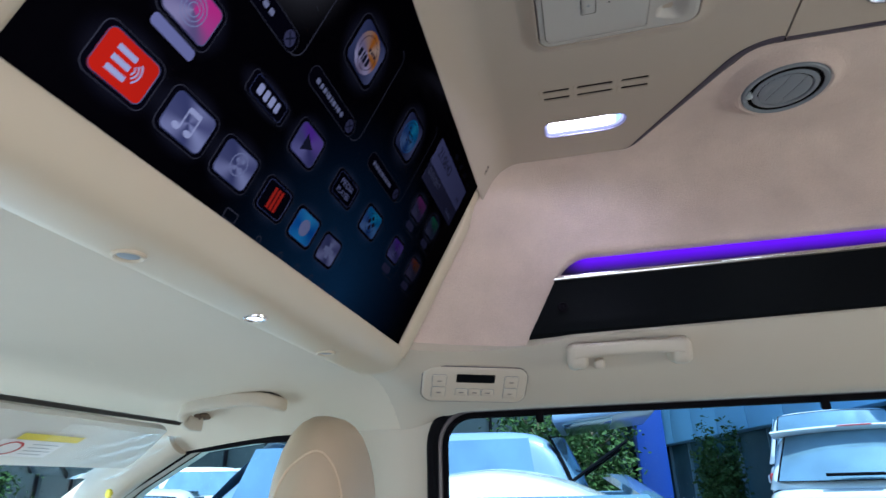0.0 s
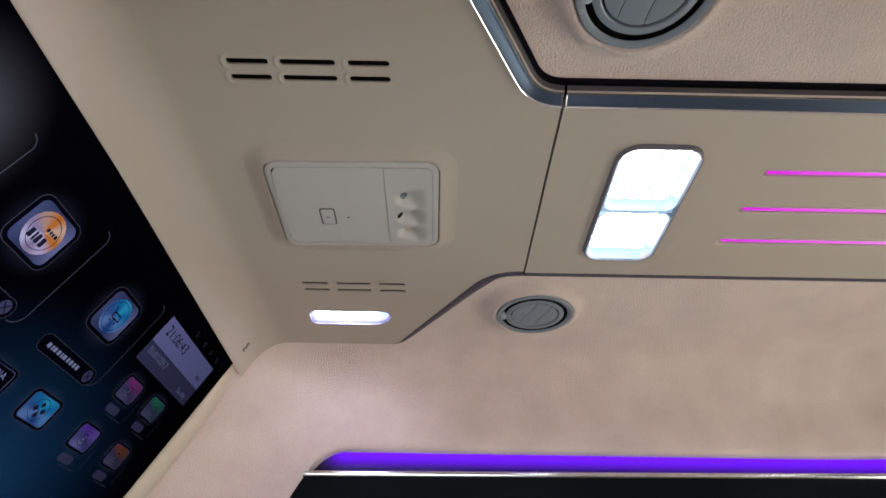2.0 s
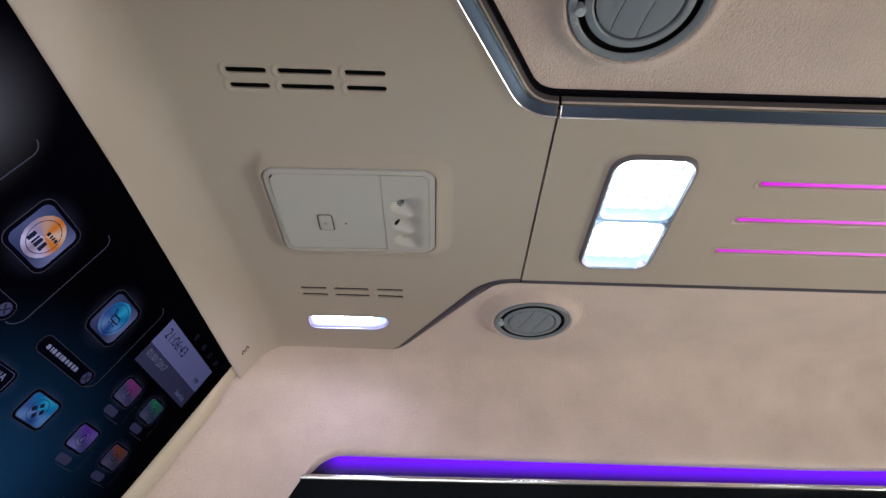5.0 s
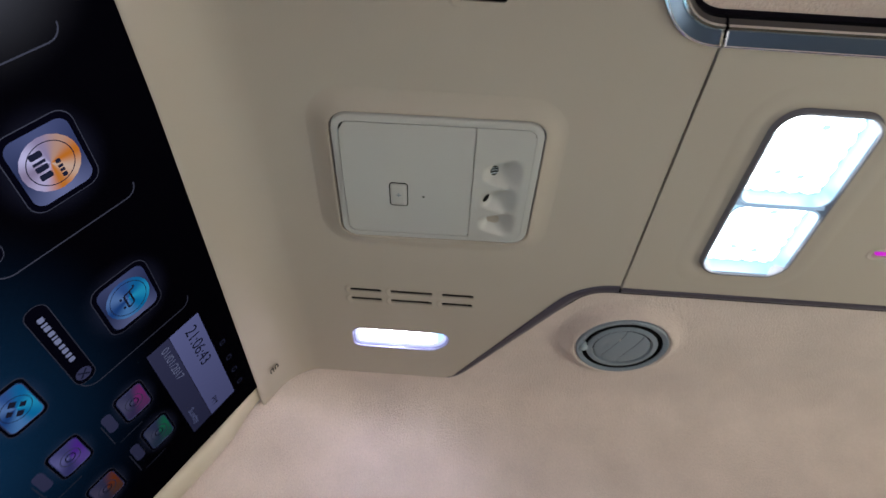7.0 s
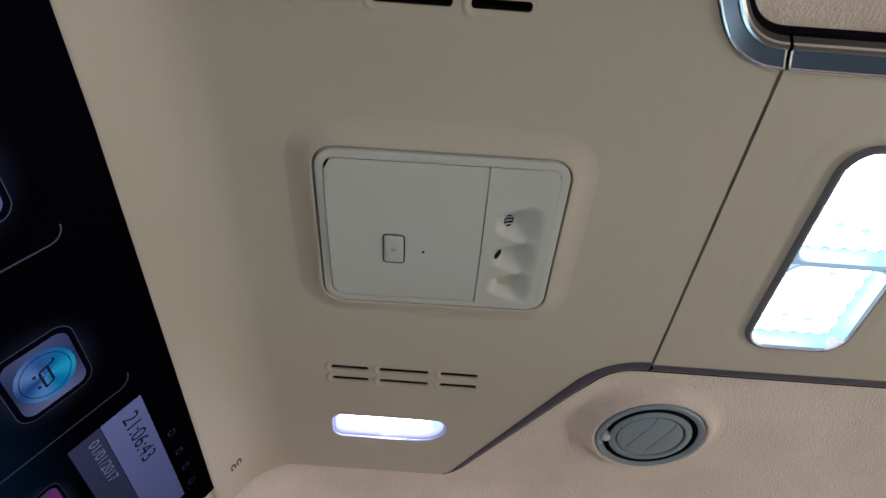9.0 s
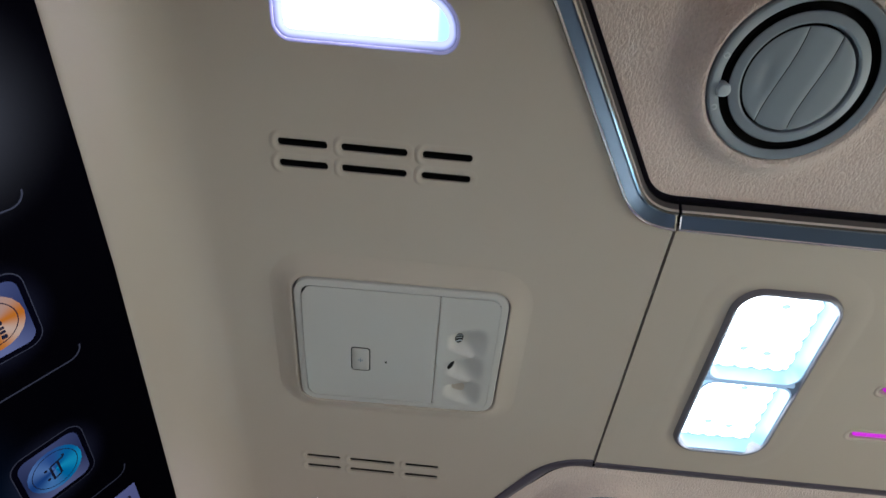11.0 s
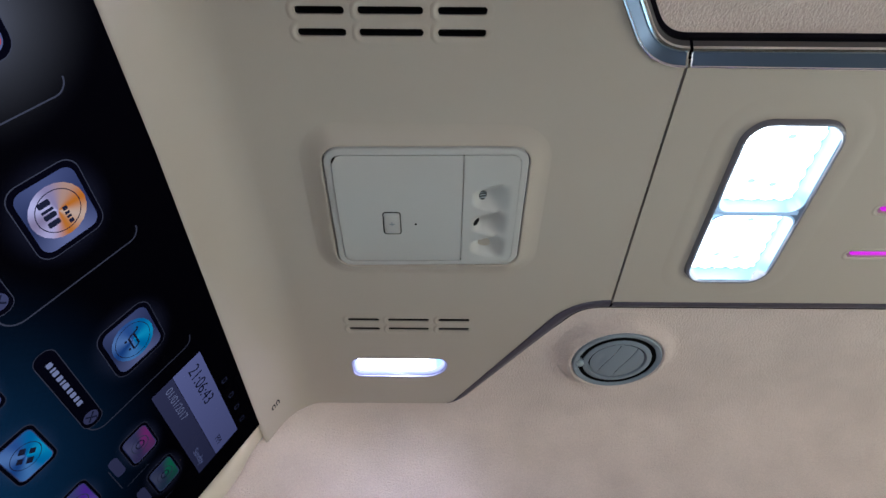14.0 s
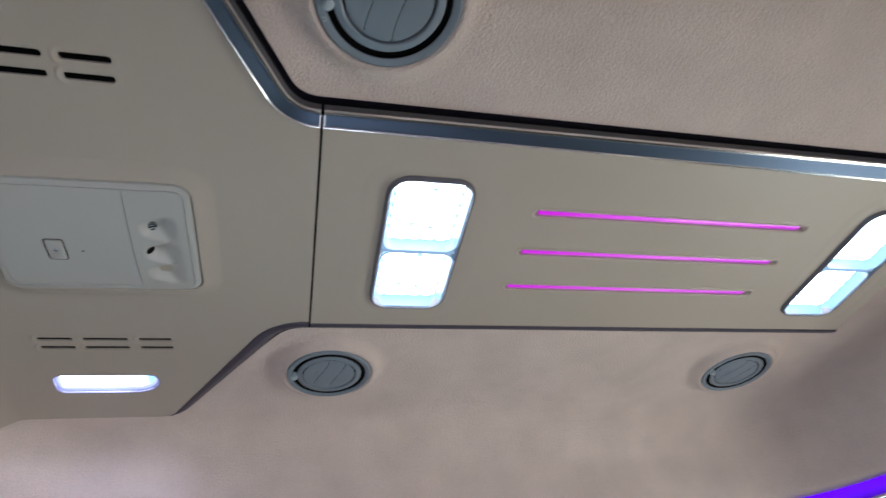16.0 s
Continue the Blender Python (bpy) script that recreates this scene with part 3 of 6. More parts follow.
def ceiling_lamp(x):
    t = thing("ceiling_light", "bright white two-cell LED ceiling light with a grey rim", "ceiling light", (x, 0.006, CEIL), "cabin ceiling lights")
    bm = bmesh.new()
    s = rr(0, 0, 0.0457, 0.1017, 0.0235)
    prof = ((-0.0006, 0.003), (0.0, -0.0024), (0.0010, -0.0044), (0.0024, -0.0050), (0.0034, -0.0042), (0.0040, -0.0020), (0.0046, 0.008))
    rings(bm, [[flat(p, z) for p in shrink(s, d)] for d, z in prof])
    part("rim", bm, LAMP_RIM, t)
    for y0, y1 in ((-0.0972, 0.0006), (0.0044, 0.0972)):
        s = resample(rr(0, (y0 + y1) / 2, 0.0413, (y1 - y0) / 2, 0.013), 132)
        # the lit field has a scalloped edge where the moulded cells end
        core = [tuple(Vector(a).lerp(Vector(b), abs(math.sin(math.pi * i / 6)))) for i, (a, b) in enumerate(zip(shrink(s, 0.0086), shrink(s, 0.0056)))]
        bm = bmesh.new()
        rings(bm, [[flat(p, 0.0112) for p in core], [flat(p, 0.0104) for p in core]], cap1=True)
        lens = part("lens", bm, LAMP, t)
        bm = bmesh.new()
        rings(bm, [[flat(p, -0.0022) for p in s], [flat(p, -0.0026) for p in shrink(s, 0.0008)], [flat(p, 0.0060) for p in shrink(s, 0.0026)], [flat(p, 0.0106) for p in shrink(s, 0.0052)], [flat(p, 0.0108) for p in shrink(s, 0.0096)]])
        part("lens_edge", bm, LAMP_CLEAR, lens)
        bm = bmesh.new()
        rings(bm, [[flat(p, -0.0020) for p in shrink(s, -0.0012)], [flat(p, -0.0030) for p in shrink(s, -0.0004)], [flat(p, -0.0024) for p in shrink(s, 0.0006)]])
        part("moulded_line", bm, LAMP_LINE, lens)
        for u, v in ((-0.012, 0.020), (0.010, 0.024), (0.006, -0.030)):
            bm = bmesh.new()
            rings(bm, [[flat(p, 0.0102) for p in ellipse(u, (y0 + y1) / 2 + v, 0.0042, 0.0030, 14)]], cap0=True)
            part("cell_mark", bm, LAMP_SPOTS, lens)
    bm = bmesh.new()
    box(bm, -0.0410, 0.0410, 0.0004, 0.0046, -0.0016, 0.009, 0.0008)
    part("divider", bm, LAMP_LINE, t)
    return t


for x in LIGHTS_X:
    ceiling_lamp(x)
for y in STRIPS_Y:
    bm = bmesh.new()
    s = rr(0.7035, y, 0.169, 0.0030, 0.0028, 5)
    rings(bm, [[flat(p, CEIL + 0.004) for p in s], [flat(p, CEIL + 0.0018) for p in s], [flat(p, CEIL + 0.0012) for p in shrink(s, 0.0012)]], cap1=True)
    tagged(part("light_line", bm, PINK), "thin magenta light line set in the cream ceiling panel", "light strip", "magenta light lines")

# ---------- sensor console ----------


def sensor_console():
    cx, cy = 0.0925, 0.0050
    t = thing("sensor_console", "grey-beige ceiling console with a lid, button and three sensor scoops", "ceiling console", (cx, cy, CEIL))
    hx, hy = 0.0925, 0.0740
    s = rr(0, 0, hx, hy, 0.016, 8)

    def drop(x, y):
        return -0.0075 - 0.0040 * math.cos(min(1, abs(y) / hy) * math.pi / 2) + 0.0015 * (x / hx)

    def lip(prof, nm, mat):
        bm = bmesh.new()
        rings(bm, [[(p[0], p[1], 0.0005 + k * -drop(*p)) for p in shrink(s, d)] for d, k in prof])
        return part(nm, bm, mat, t)

    lip(((-0.028, 0.0), (-0.021, -0.06), (-0.015, -0.22), (-0.010, -0.46), (-0.006, -0.72), (-0.0032, -0.88), (-0.0016, -0.90), (-0.0009, -0.84), (-0.0007, -0.2)), "collar", CREAM)
    lip(((0.0004, 0.0), (0.0004, -0.78), (0.0012, -0.96), (0.0028, -1.03), (0.0066, -1.02), (0.0071, -0.97), (0.0072, -0.5)), "frame_ring", GREIGE)
    lip(((-0.0010, -0.45), (0.0006, -0.45)), "shadow_gap", EDGE_SHADE)
    lip(((0.0066, -0.75), (0.0095, -0.75)), "lid_gap", DARK)

    def skin(bm, x0, x1, inset, fn, nx=28, ny=32, lift=0.0):
        """A domed face within the rounded outline."""
        rows = []
        for i in range(nx + 1):
            x = x0 + (x1 - x0) * i / nx
            ex = hx - inset - abs(x)
            r = 0.0085
            y_lim = hy - inset - (r - math.sqrt(max(0, r * r - (r - ex) ** 2)) if ex < r else 0)
            rows.append([(x, y_lim * (2 * k / ny - 1), drop(x, y_lim * (2 * k / ny - 1)) + fn(x, y_lim * (2 * k / ny - 1)) + lift) for k in range(ny + 1)])
        rings(bm, rows, close=False)
        rim = rows[0] + [r[-1] for r in rows[1:-1]] + rows[-1][::-1] + [r[0] for r in rows[-2:0:-1]]
        rings(bm, [rim, [(x, y, z + 0.006) for x, y, z in rim]])

    bm = bmesh.new()
    skin(bm, -hx + 0.0080, 0.0333, 0.0080, lambda x, y: 0.0010 * smooth01((abs(y) - 0.055) / 0.012))
    lid = part("lid", bm, GREIGE, t, angle=55)

    def scoop(x, y):
        z = 0.0
        for yc, w, deep in ((-0.019, 0.0164, 0.0100), (0.013, 0.0164, 0.0100), (0.045, 0.0164, 0.0100)):
            u = (x - 0.042) / 0.038
            if 0 < u < 1:
                v = abs(y - yc) / (w * (0.42 + 0.58 * min(1, u * 1.5)))
                if v < 1:
                    z += deep * (1 - v * v) ** 0.7 * smooth01(u * 3.4) * smooth01((1 - u) * 1.8)
        return z

    bm = bmesh.new()
    skin(bm, 0.0341, hx - 0.0073, 0.0073, scoop, 36, 84)
    face = part("sensor_face", bm, GREIGE, t, "grey-beige sensor face with three scooped hollows", angle=60)
    zb = drop(-0.034, 0)
    bm = bmesh.new()
    s = rr(-0.034, 0.010, 0.0078, 0.0135, 0.0026)
    rings(bm, [[flat(p, zb - 0.0002) for p in shrink(s, -0.0010)], [flat(p, zb - 0.0004) for p in s]])
    part("button_gap", bm, DARK, lid)
    bm = bmesh.new()
    s2 = shrink(s, 0.0006)
    rings(bm, [[flat(p, zb + 0.002) for p in s2], [flat(p, zb - 0.0010) for p in s2], [flat(p, zb - 0.0016) for p in shrink(s2, 0.001)]], cap1=True)
    btn = part("button", bm, GREIGE, lid)
    bm = bmesh.new()
    box(bm, -0.0365, -0.0315, 0.0095, 0.0105, zb - 0.0018, zb - 0.0015)
    box(bm, -0.0345, -0.0335, 0.0075, 0.012, zb - 0.0018, zb - 0.0015)
    part("button_mark", bm, VENT_GREY, lid)
    bm = bmesh.new()
    rings(bm, [[flat(p, drop(-0.009, 0) - 0.0003) for p in circle(-0.011, 0.0115, 0.0012, 14)]], cap0=True)
    part("pilot_light", bm, DARK, lid)
    # both openings lie in the sloping walls of their hollows
    for x, y, r, mat, nm in ((0.0480, 0.013, 0.0036, DARK, "microphone_hole"), (0.0530, -0.018, 0.0044, DARK, "sensor_grille")):
        bm = bmesh.new()
        rings(bm, [[(px, py, drop(px, py) + scoop(px, py) - 0.0005) for px, py in ellipse(x, y, r * k * 0.85, r * k * 1.15, 20)] for k in (1.0, 0.6, 0.2)], cap1=True)
        part(nm, bm, mat, face)
        if nm == "sensor_grille":
            for k in range(3):
                bm = bmesh.new()
                yb = y - 0.0028 + k * 0.0028
                rings(bm, [[(px, py, drop(px, py) + scoop(px, py) - 0.0009) for px in (x - 0.0028, x, x + 0.0028)] for py in (yb - 0.0005, yb + 0.0005)], close=False)
                part("grille_bar", bm, VENT_PALE, face)
    return t


sensor_console()

# ---------- round air vents ----------


def air_vent():
    t = thing("air_vent", "round grey swivelling air vent with three louvres in the suede lining", "air vent", group="round ceiling air vents")
    bm = bmesh.new()
    for k in range(1):
        prof = ((0.082, 0.0079), (0.0770, 0.0072), (0.0720, 0.0050), (0.0680, 0.0014), (0.0650, -0.0022), (0.0622, -0.0044), (0.0597, -0.0050), (0.0578, -0.0040), (0.0567, -0.0015), (0.0565, 0.001))
        rings(bm, [[flat(p, z) for p in circle(0, 0, r, 64)] for r, z in prof])
    part("suede_surround", bm, SUEDE, t)
    bm = bmesh.new()
    prof = ((0.0565, 0.000), (0.0562, -0.0046), (0.0550, -0.0058), (0.0505, -0.0054), (0.0492, -0.0044), (0.0490, 0.004))
    rings(bm, [[flat(p, z) for p in circle(0, 0, r, 64)] for r, z in prof])
    part("bezel", bm, VENT_GREY, t)
    bm = bmesh.new()
    rings(bm, [[flat(p, z) for p in circle(0, 0, r, 64)] for r, z in ((0.0489, -0.0040), (0.0489, 0.0016), (0.0434, 0.0016), (0.0434, -0.0042))])
    rings(bm, [[flat(p, 0.0060) for p in circle(0, 0, r, 48)] for r in (0.0434, 0.001)])
    part("duct", bm, DARK, t)
    bm = bmesh.new()
    prof = ((0.0433, -0.0040), (0.0429, -0.0048), (0.0418, -0.0053), (0.0374, -0.0058), (0.0361, -0.0050), (0.0357, 0.002))
    rings(bm, [[flat(p, z) for p in circle(0, 0, r, 64)] for r, z in prof])
    part("inner_ring", bm, VENT_GREY, t)
    R = 0.0342
    CS, SN = math.cos(radians(2)), math.sin(radians(2))

    def cut(y, c):
        return c - 0.0048 * math.sin(y / R * 1.7)

    for k, (c0, c1) in enumerate(((None, -0.0115), (-0.0115, 0.0115), (0.0115, None))):
        bm = bmesh.new()
        rows = []
        lim = 0.9995
        for i in range(25):
            y = R * lim * math.sin(math.pi / 2 * (2 * i / 24 - 1))
            half = math.sqrt(max(1e-9, R * R - y * y))
            a = -half if c0 is None else max(-half, min(half, cut(y, c0) + 0.0003))
            b = half if c1 is None else max(-half, min(half, cut(y, c1) - 0.0003))
            if b - a < 1e-5:
                b = a + 1e-5
            row = []
            for j in range(9):
                x = a + (b - a) * j / 8
                rim = 0.0005 * (abs(2 * j / 8 - 1) ** 6)
                dish = 0.0
                if k == 0:
                    dish = 0.0018 * math.exp(-(((x + 0.021) / 0.0035) ** 2) - (y / 0.008) ** 2)
                row.append((x * CS - y * SN, x * SN + y * CS, -0.0046 - 0.0008 * (1 - (x * x + y * y) / R / R) + rim + dish))
            rows.append(row)
        rings(bm, rows, close=False)
        part("louvre", bm, VENT_GREY, t, angle=70)
    bm = bmesh.new()
    rings(bm, [[(x, y, z) for x, y in circle(-0.0457, 0.010, r, 18)] for r, z in ((0.0046, 0.0), (0.0048, -0.0055), (0.0040, -0.0082), (0.0018, -0.0092))], cap1=True)
    part("knob", bm, VENT_PALE, t, "pale grey thumb knob")
    for y in (0.022, -0.012):
        bm = bmesh.new()
        rings(bm, [[(x, y_, -0.0057) for x, y_ in circle(-0.0508 + (0.003 if y > 0 else 0.0), y, r, 12)] for r in (0.0020, 0.0014)])
        part("mark", bm, VENT_PALE, t)
    return t


vent = air_vent()
VENTS = [((0.331, 0.260), 8), ((0.345, -0.264), 0), ((0.985, 0.262), 14), ((0.985, -0.262), 0)]
for n, ((x, y), spin) in enumerate(VENTS):
    m = pose(x, y, TOP - 0.0080, 0, 0, spin)
    if n == 0:
        vent.matrix_basis = m
    else:
        copy_thing(vent, m)

# ---------- the screen, its surround and the beam below ----------
SCR_TOP, SCR_LOW, SCR_L, SCR_R = Vector((-0.129, 0, 1.886)), Vector((-0.261, 0, 1.638)), -0.350, 0.324
SCR_DOWN = (SCR_LOW - SCR_TOP).normalized()
SCR_OUT = Vector((-SCR_DOWN.z, 0, SCR_DOWN.x))
SCR_H = (SCR_LOW - SCR_TOP).length


def on_screen(u, v, h=0.0):
    """A place on the screen: u to its right, v down from its top edge, h out of it."""
    p = SCR_TOP + SCR_DOWN * v + SCR_OUT * h
    return (p.x, u, p.z)


def surround():
    t = thing("screen_surround", "cream moulded surround and lower beam of the ceiling screen", "screen surround")
    # side cheeks, beside the screen
    for sg in (1, -1):
        bm = bmesh.new()
        loops = []
        for v in (-0.050, -0.036, -0.022, -0.010, 0.0, 0.012, 0.024, 0.036, 0.05, 0.07, 0.1, 0.15, 0.2, 0.25, SCR_H, SCR_H + 0.012):
            # the cheek sinks into the bend above the screen
            k = smooth01((v + 0.014) / 0.080)
            loops.append([on_screen(sg * (0.3235 + (u - 0.3235) * (0.74 + 0.26 * k)) - (0.026 if sg < 0 else 0.0), v, h if h < -0.01 else -0.005 + (h + 0.005) * k) for u, h in ((0.3235, -0.02), (0.3235, 0.002), (0.3245, 0.0045), (0.328, 0.0075), (0.338, 0.0100), (0.352, 0.0092), (0.364, 0.004), (0.373, -0.004), (0.373, -0.02))])
        rings(bm, loops, close=False)
        part("cheek", bm, CREAM_LIT, t)
    # the beam: a rolled section from the screen's lower edge to the roof lining in front
    sec = [(-0.2655, 1.6330), (-0.2550, 1.6365), (-0.2545, 1.6335), (-0.2600, 1.6225), (-0.2660, 1.6130), (-0.2720, 1.6070), (-0.2800, 1.6030), (-0.2900, 1.6010), (-0.3050, 1.5998), (-0.3180, 1.5995), (-0.3290, 1.6010), (-0.3350, 1.6050), (-0.3370, 1.6120), (-0.3370, 1.6400)]
    cx, cz = -0.290, 1.630
    bm = bmesh.new()
    loops = []
    ends = [(0.354, 0.55), (0.350, 0.80), (0.342, 0.93), (0.330, 0.985), (0.31, 1.0)]
    ys = [(-y - 0.026, k) for y, k in ends] + [(-0.336 + 0.646 * i / 20, 1.0) for i in range(1, 20)] + ends[::-1]
    for y, k in ys:
        # towards its ends the beam draws back under the roof lining
        loops.append([(x if i < 3 else cx + 0.02 + (x - cx - 0.02) * (0.35 + 0.65 * k), y, z if i < 3 else cz + (z - cz) * (0.30 + 0.70 * k)) for i, (x, z) in enumerate(sec)])
    rings(bm, loops, close=False, cap0=True, cap1=True)
    beam = part("beam", bm, CREAM_LIT, t, angle=50)
    return t


surround()
for y, lit in ((-0.182, False), (-0.003, True), (0.171, False)):
    t = thing("beam_spotlight", "tiny round lit spotlight under the screen beam" if lit else "tiny round unlit sensor under the screen beam", "spotlight", (-0.309, y, 1.5997), "beam spotlights")
    bm = bmesh.new()
    rings(bm, [[flat(p, z) for p in circle(0, 0, r, 28)] for r, z in ((0.0125, 0.001), (0.0120, -0.0014), (0.0105, -0.0022), (0.0085, -0.0012), (0.008, 0.0))])
    part("rim", bm, CHROME if lit else CREAM_LIT, t)
    bm = bmesh.new()
    rings(bm, [[flat(p, z) for p in circle(0, 0, r, 24)] for r, z in ((0.0082, -0.0004), (0.005, -0.0012), (0.002, -0.0014))], cap1=True)
    part("lens", bm, LAMP_SPOT if lit else VENT_GREY, t)


def shade(name, color, strength=0.34, rough=0.14):
    """Lit picture colours of the display, under its gloss."""
    m = bpy.data.materials.new(name)
    m.use_nodes = True
    b = m.node_tree.nodes["Principled BSDF"]
    b.inputs["Base Color"].default_value = (0.004, 0.004, 0.005, 1)
    b.inputs["Specular IOR Level"].default_value = 0.02
    b.inputs["Roughness"].default_value = rough
    b.inputs["Coat Weight"].default_value = 1.0
    b.inputs["Coat IOR"].default_value = 1.01
    b.inputs["Coat Roughness"].default_value = 0.2
    b.inputs["Coat Tint"].default_value = (0.20, 0.20, 0.22, 1)
    b.inputs["Emission Color"].default_value = (*color, 1)
    b.inputs["Emission Strength"].default_value = strength * 8.8
    return m


def wallpaper():
    """The display's dark home picture: black, turning deep blue towards its lower right, with a faint weave."""
    m = shade("display_wallpaper", (0, 0, 0))
    nt = m.node_tree
    b = nt.nodes["Principled BSDF"]
    tc = nt.nodes.new("ShaderNodeTexCoord")
    sep = nt.nodes.new("ShaderNodeSeparateXYZ")
    nt.links.new(tc.outputs["Object"], sep.inputs[0])

    def maths(op, a, b_=None, clamp=False):
        n = nt.nodes.new("ShaderNodeMath")
        n.operation, n.use_clamp = op, clamp
        for k, v in enumerate((a, b_)):
            if v is None:
                continue
            if isinstance(v, (int, float)):
                n.inputs[k].default_value = v
            else:
                nt.links.new(v, n.inputs[k])
        return n.outputs[0]

    dx = maths("MULTIPLY", maths("SUBTRACT", sep.outputs["X"], 0.08), 4.0)
    dy = maths("MULTIPLY", maths("ADD", sep.outputs["Y"], 0.27), 4.8)
    d = maths("SQRT", maths("ADD", maths("MULTIPLY", dx, dx), maths("MULTIPLY", dy, dy)))
    fac = maths("POWER", maths("SUBTRACT", 1.0, d, True), 1.6)
    ramp = nt.nodes.new("ShaderNodeValToRGB")
    ramp.color_ramp.elements[0].color = (0.0006, 0.0005, 0.0013, 1)
    ramp.color_ramp.elements[1].color = (0.010, 0.058, 0.130, 1)
    nt.links.new(fac, ramp.inputs["Fac"])
    wv = nt.nodes.new("ShaderNodeTexChecker")
    wv.inputs["Scale"].default_value = 260
    wv.inputs["Color1"].default_value = (0.78, 0.78, 0.78, 1)
    wv.inputs["Color2"].default_value = (1.05, 1.05, 1.05, 1)
    nt.links.new(tc.outputs["Object"], wv.inputs["Vector"])
    mul = nt.nodes.new("ShaderNodeMix")
    mul.data_type, mul.blend_type = "RGBA", "MULTIPLY"
    mul.inputs[0].default_value = 1.0
    nt.links.new(ramp.outputs["Color"], mul.inputs[6])
    nt.links.new(wv.outputs["Color"], mul.inputs[7])
    nt.links.new(mul.outputs[2], b.inputs["Emission Color"])
    return m


def conic(name, colours, turn=0.0, strength=0.34):
    """Picture colours that turn round the middle of an icon like spun metal."""
    m = shade(name, colours[0], strength)
    nt = m.node_tree
    tc = nt.nodes.new("ShaderNodeTexCoord")
    mp = nt.nodes.new("ShaderNodeMapping")
    mp.vector_type = "TEXTURE"
    mp.inputs["Location"].default_value, mp.inputs["Rotation"].default_value = (0.5, 0.5, 0), (0, 0, radians(turn))
    gr = nt.nodes.new("ShaderNodeTexGradient")
    gr.gradient_type = "RADIAL"
    nt.links.new(tc.outputs["Generated"], mp.inputs["Vector"])
    nt.links.new(mp.outputs["Vector"], gr.inputs["Vector"])
    ramp = nt.nodes.new("ShaderNodeValToRGB")
    ramp.color_ramp.interpolation = "EASE"
    els = ramp.color_ramp.elements
    ring_ = [*colours, colours[0]]
    while len(els) < len(ring_):
        els.new(0.5)
    for k, c in enumerate(ring_):
        els[k].position, els[k].color = k / (len(ring_) - 1), (*c, 1)
    nt.links.new(gr.outputs["Fac"], ramp.inputs["Fac"])
    nt.links.new(ramp.outputs["Color"], nt.nodes["Principled BSDF"].inputs["Emission Color"])
    return m


def aura(name, color, strength):
    """Light of the picture that fades out round an icon."""
    m = bpy.data.materials.new(name)
    m.use_nodes = True
    nt = m.node_tree
    tc = nt.nodes.new("ShaderNodeTexCoord")
    mp = nt.nodes.new("ShaderNodeMapping")
    mp.inputs["Location"].default_value, mp.inputs["Scale"].default_value = (-1, -1, 0), (2, 2, 0)
    nt.links.new(tc.outputs["Generated"], mp.inputs["Vector"])
    gr = nt.nodes.new("ShaderNodeTexGradient")
    gr.gradient_type = "QUADRATIC_SPHERE"
    nt.links.new(mp.outputs["Vector"], gr.inputs["Vector"])
    mul = nt.nodes.new("ShaderNodeMath")
    mul.operation = "MULTIPLY"
    mul.inputs[1].default_value = strength
    nt.links.new(gr.outputs["Fac"], mul.inputs[0])
    em = nt.nodes.new("ShaderNodeEmission")
    em.inputs["Color"].default_value = (*color, 1)
    nt.links.new(mul.outputs[0], em.inputs["Strength"])
    clear_ = nt.nodes.new("ShaderNodeBsdfTransparent")
    add = nt.nodes.new("ShaderNodeAddShader")
    nt.links.new(clear_.outputs[0], add.inputs[0])
    nt.links.new(em.outputs[0], add.inputs[1])
    nt.links.new(add.outputs[0], nt.nodes["Material Output"].inputs["Surface"])
    return m


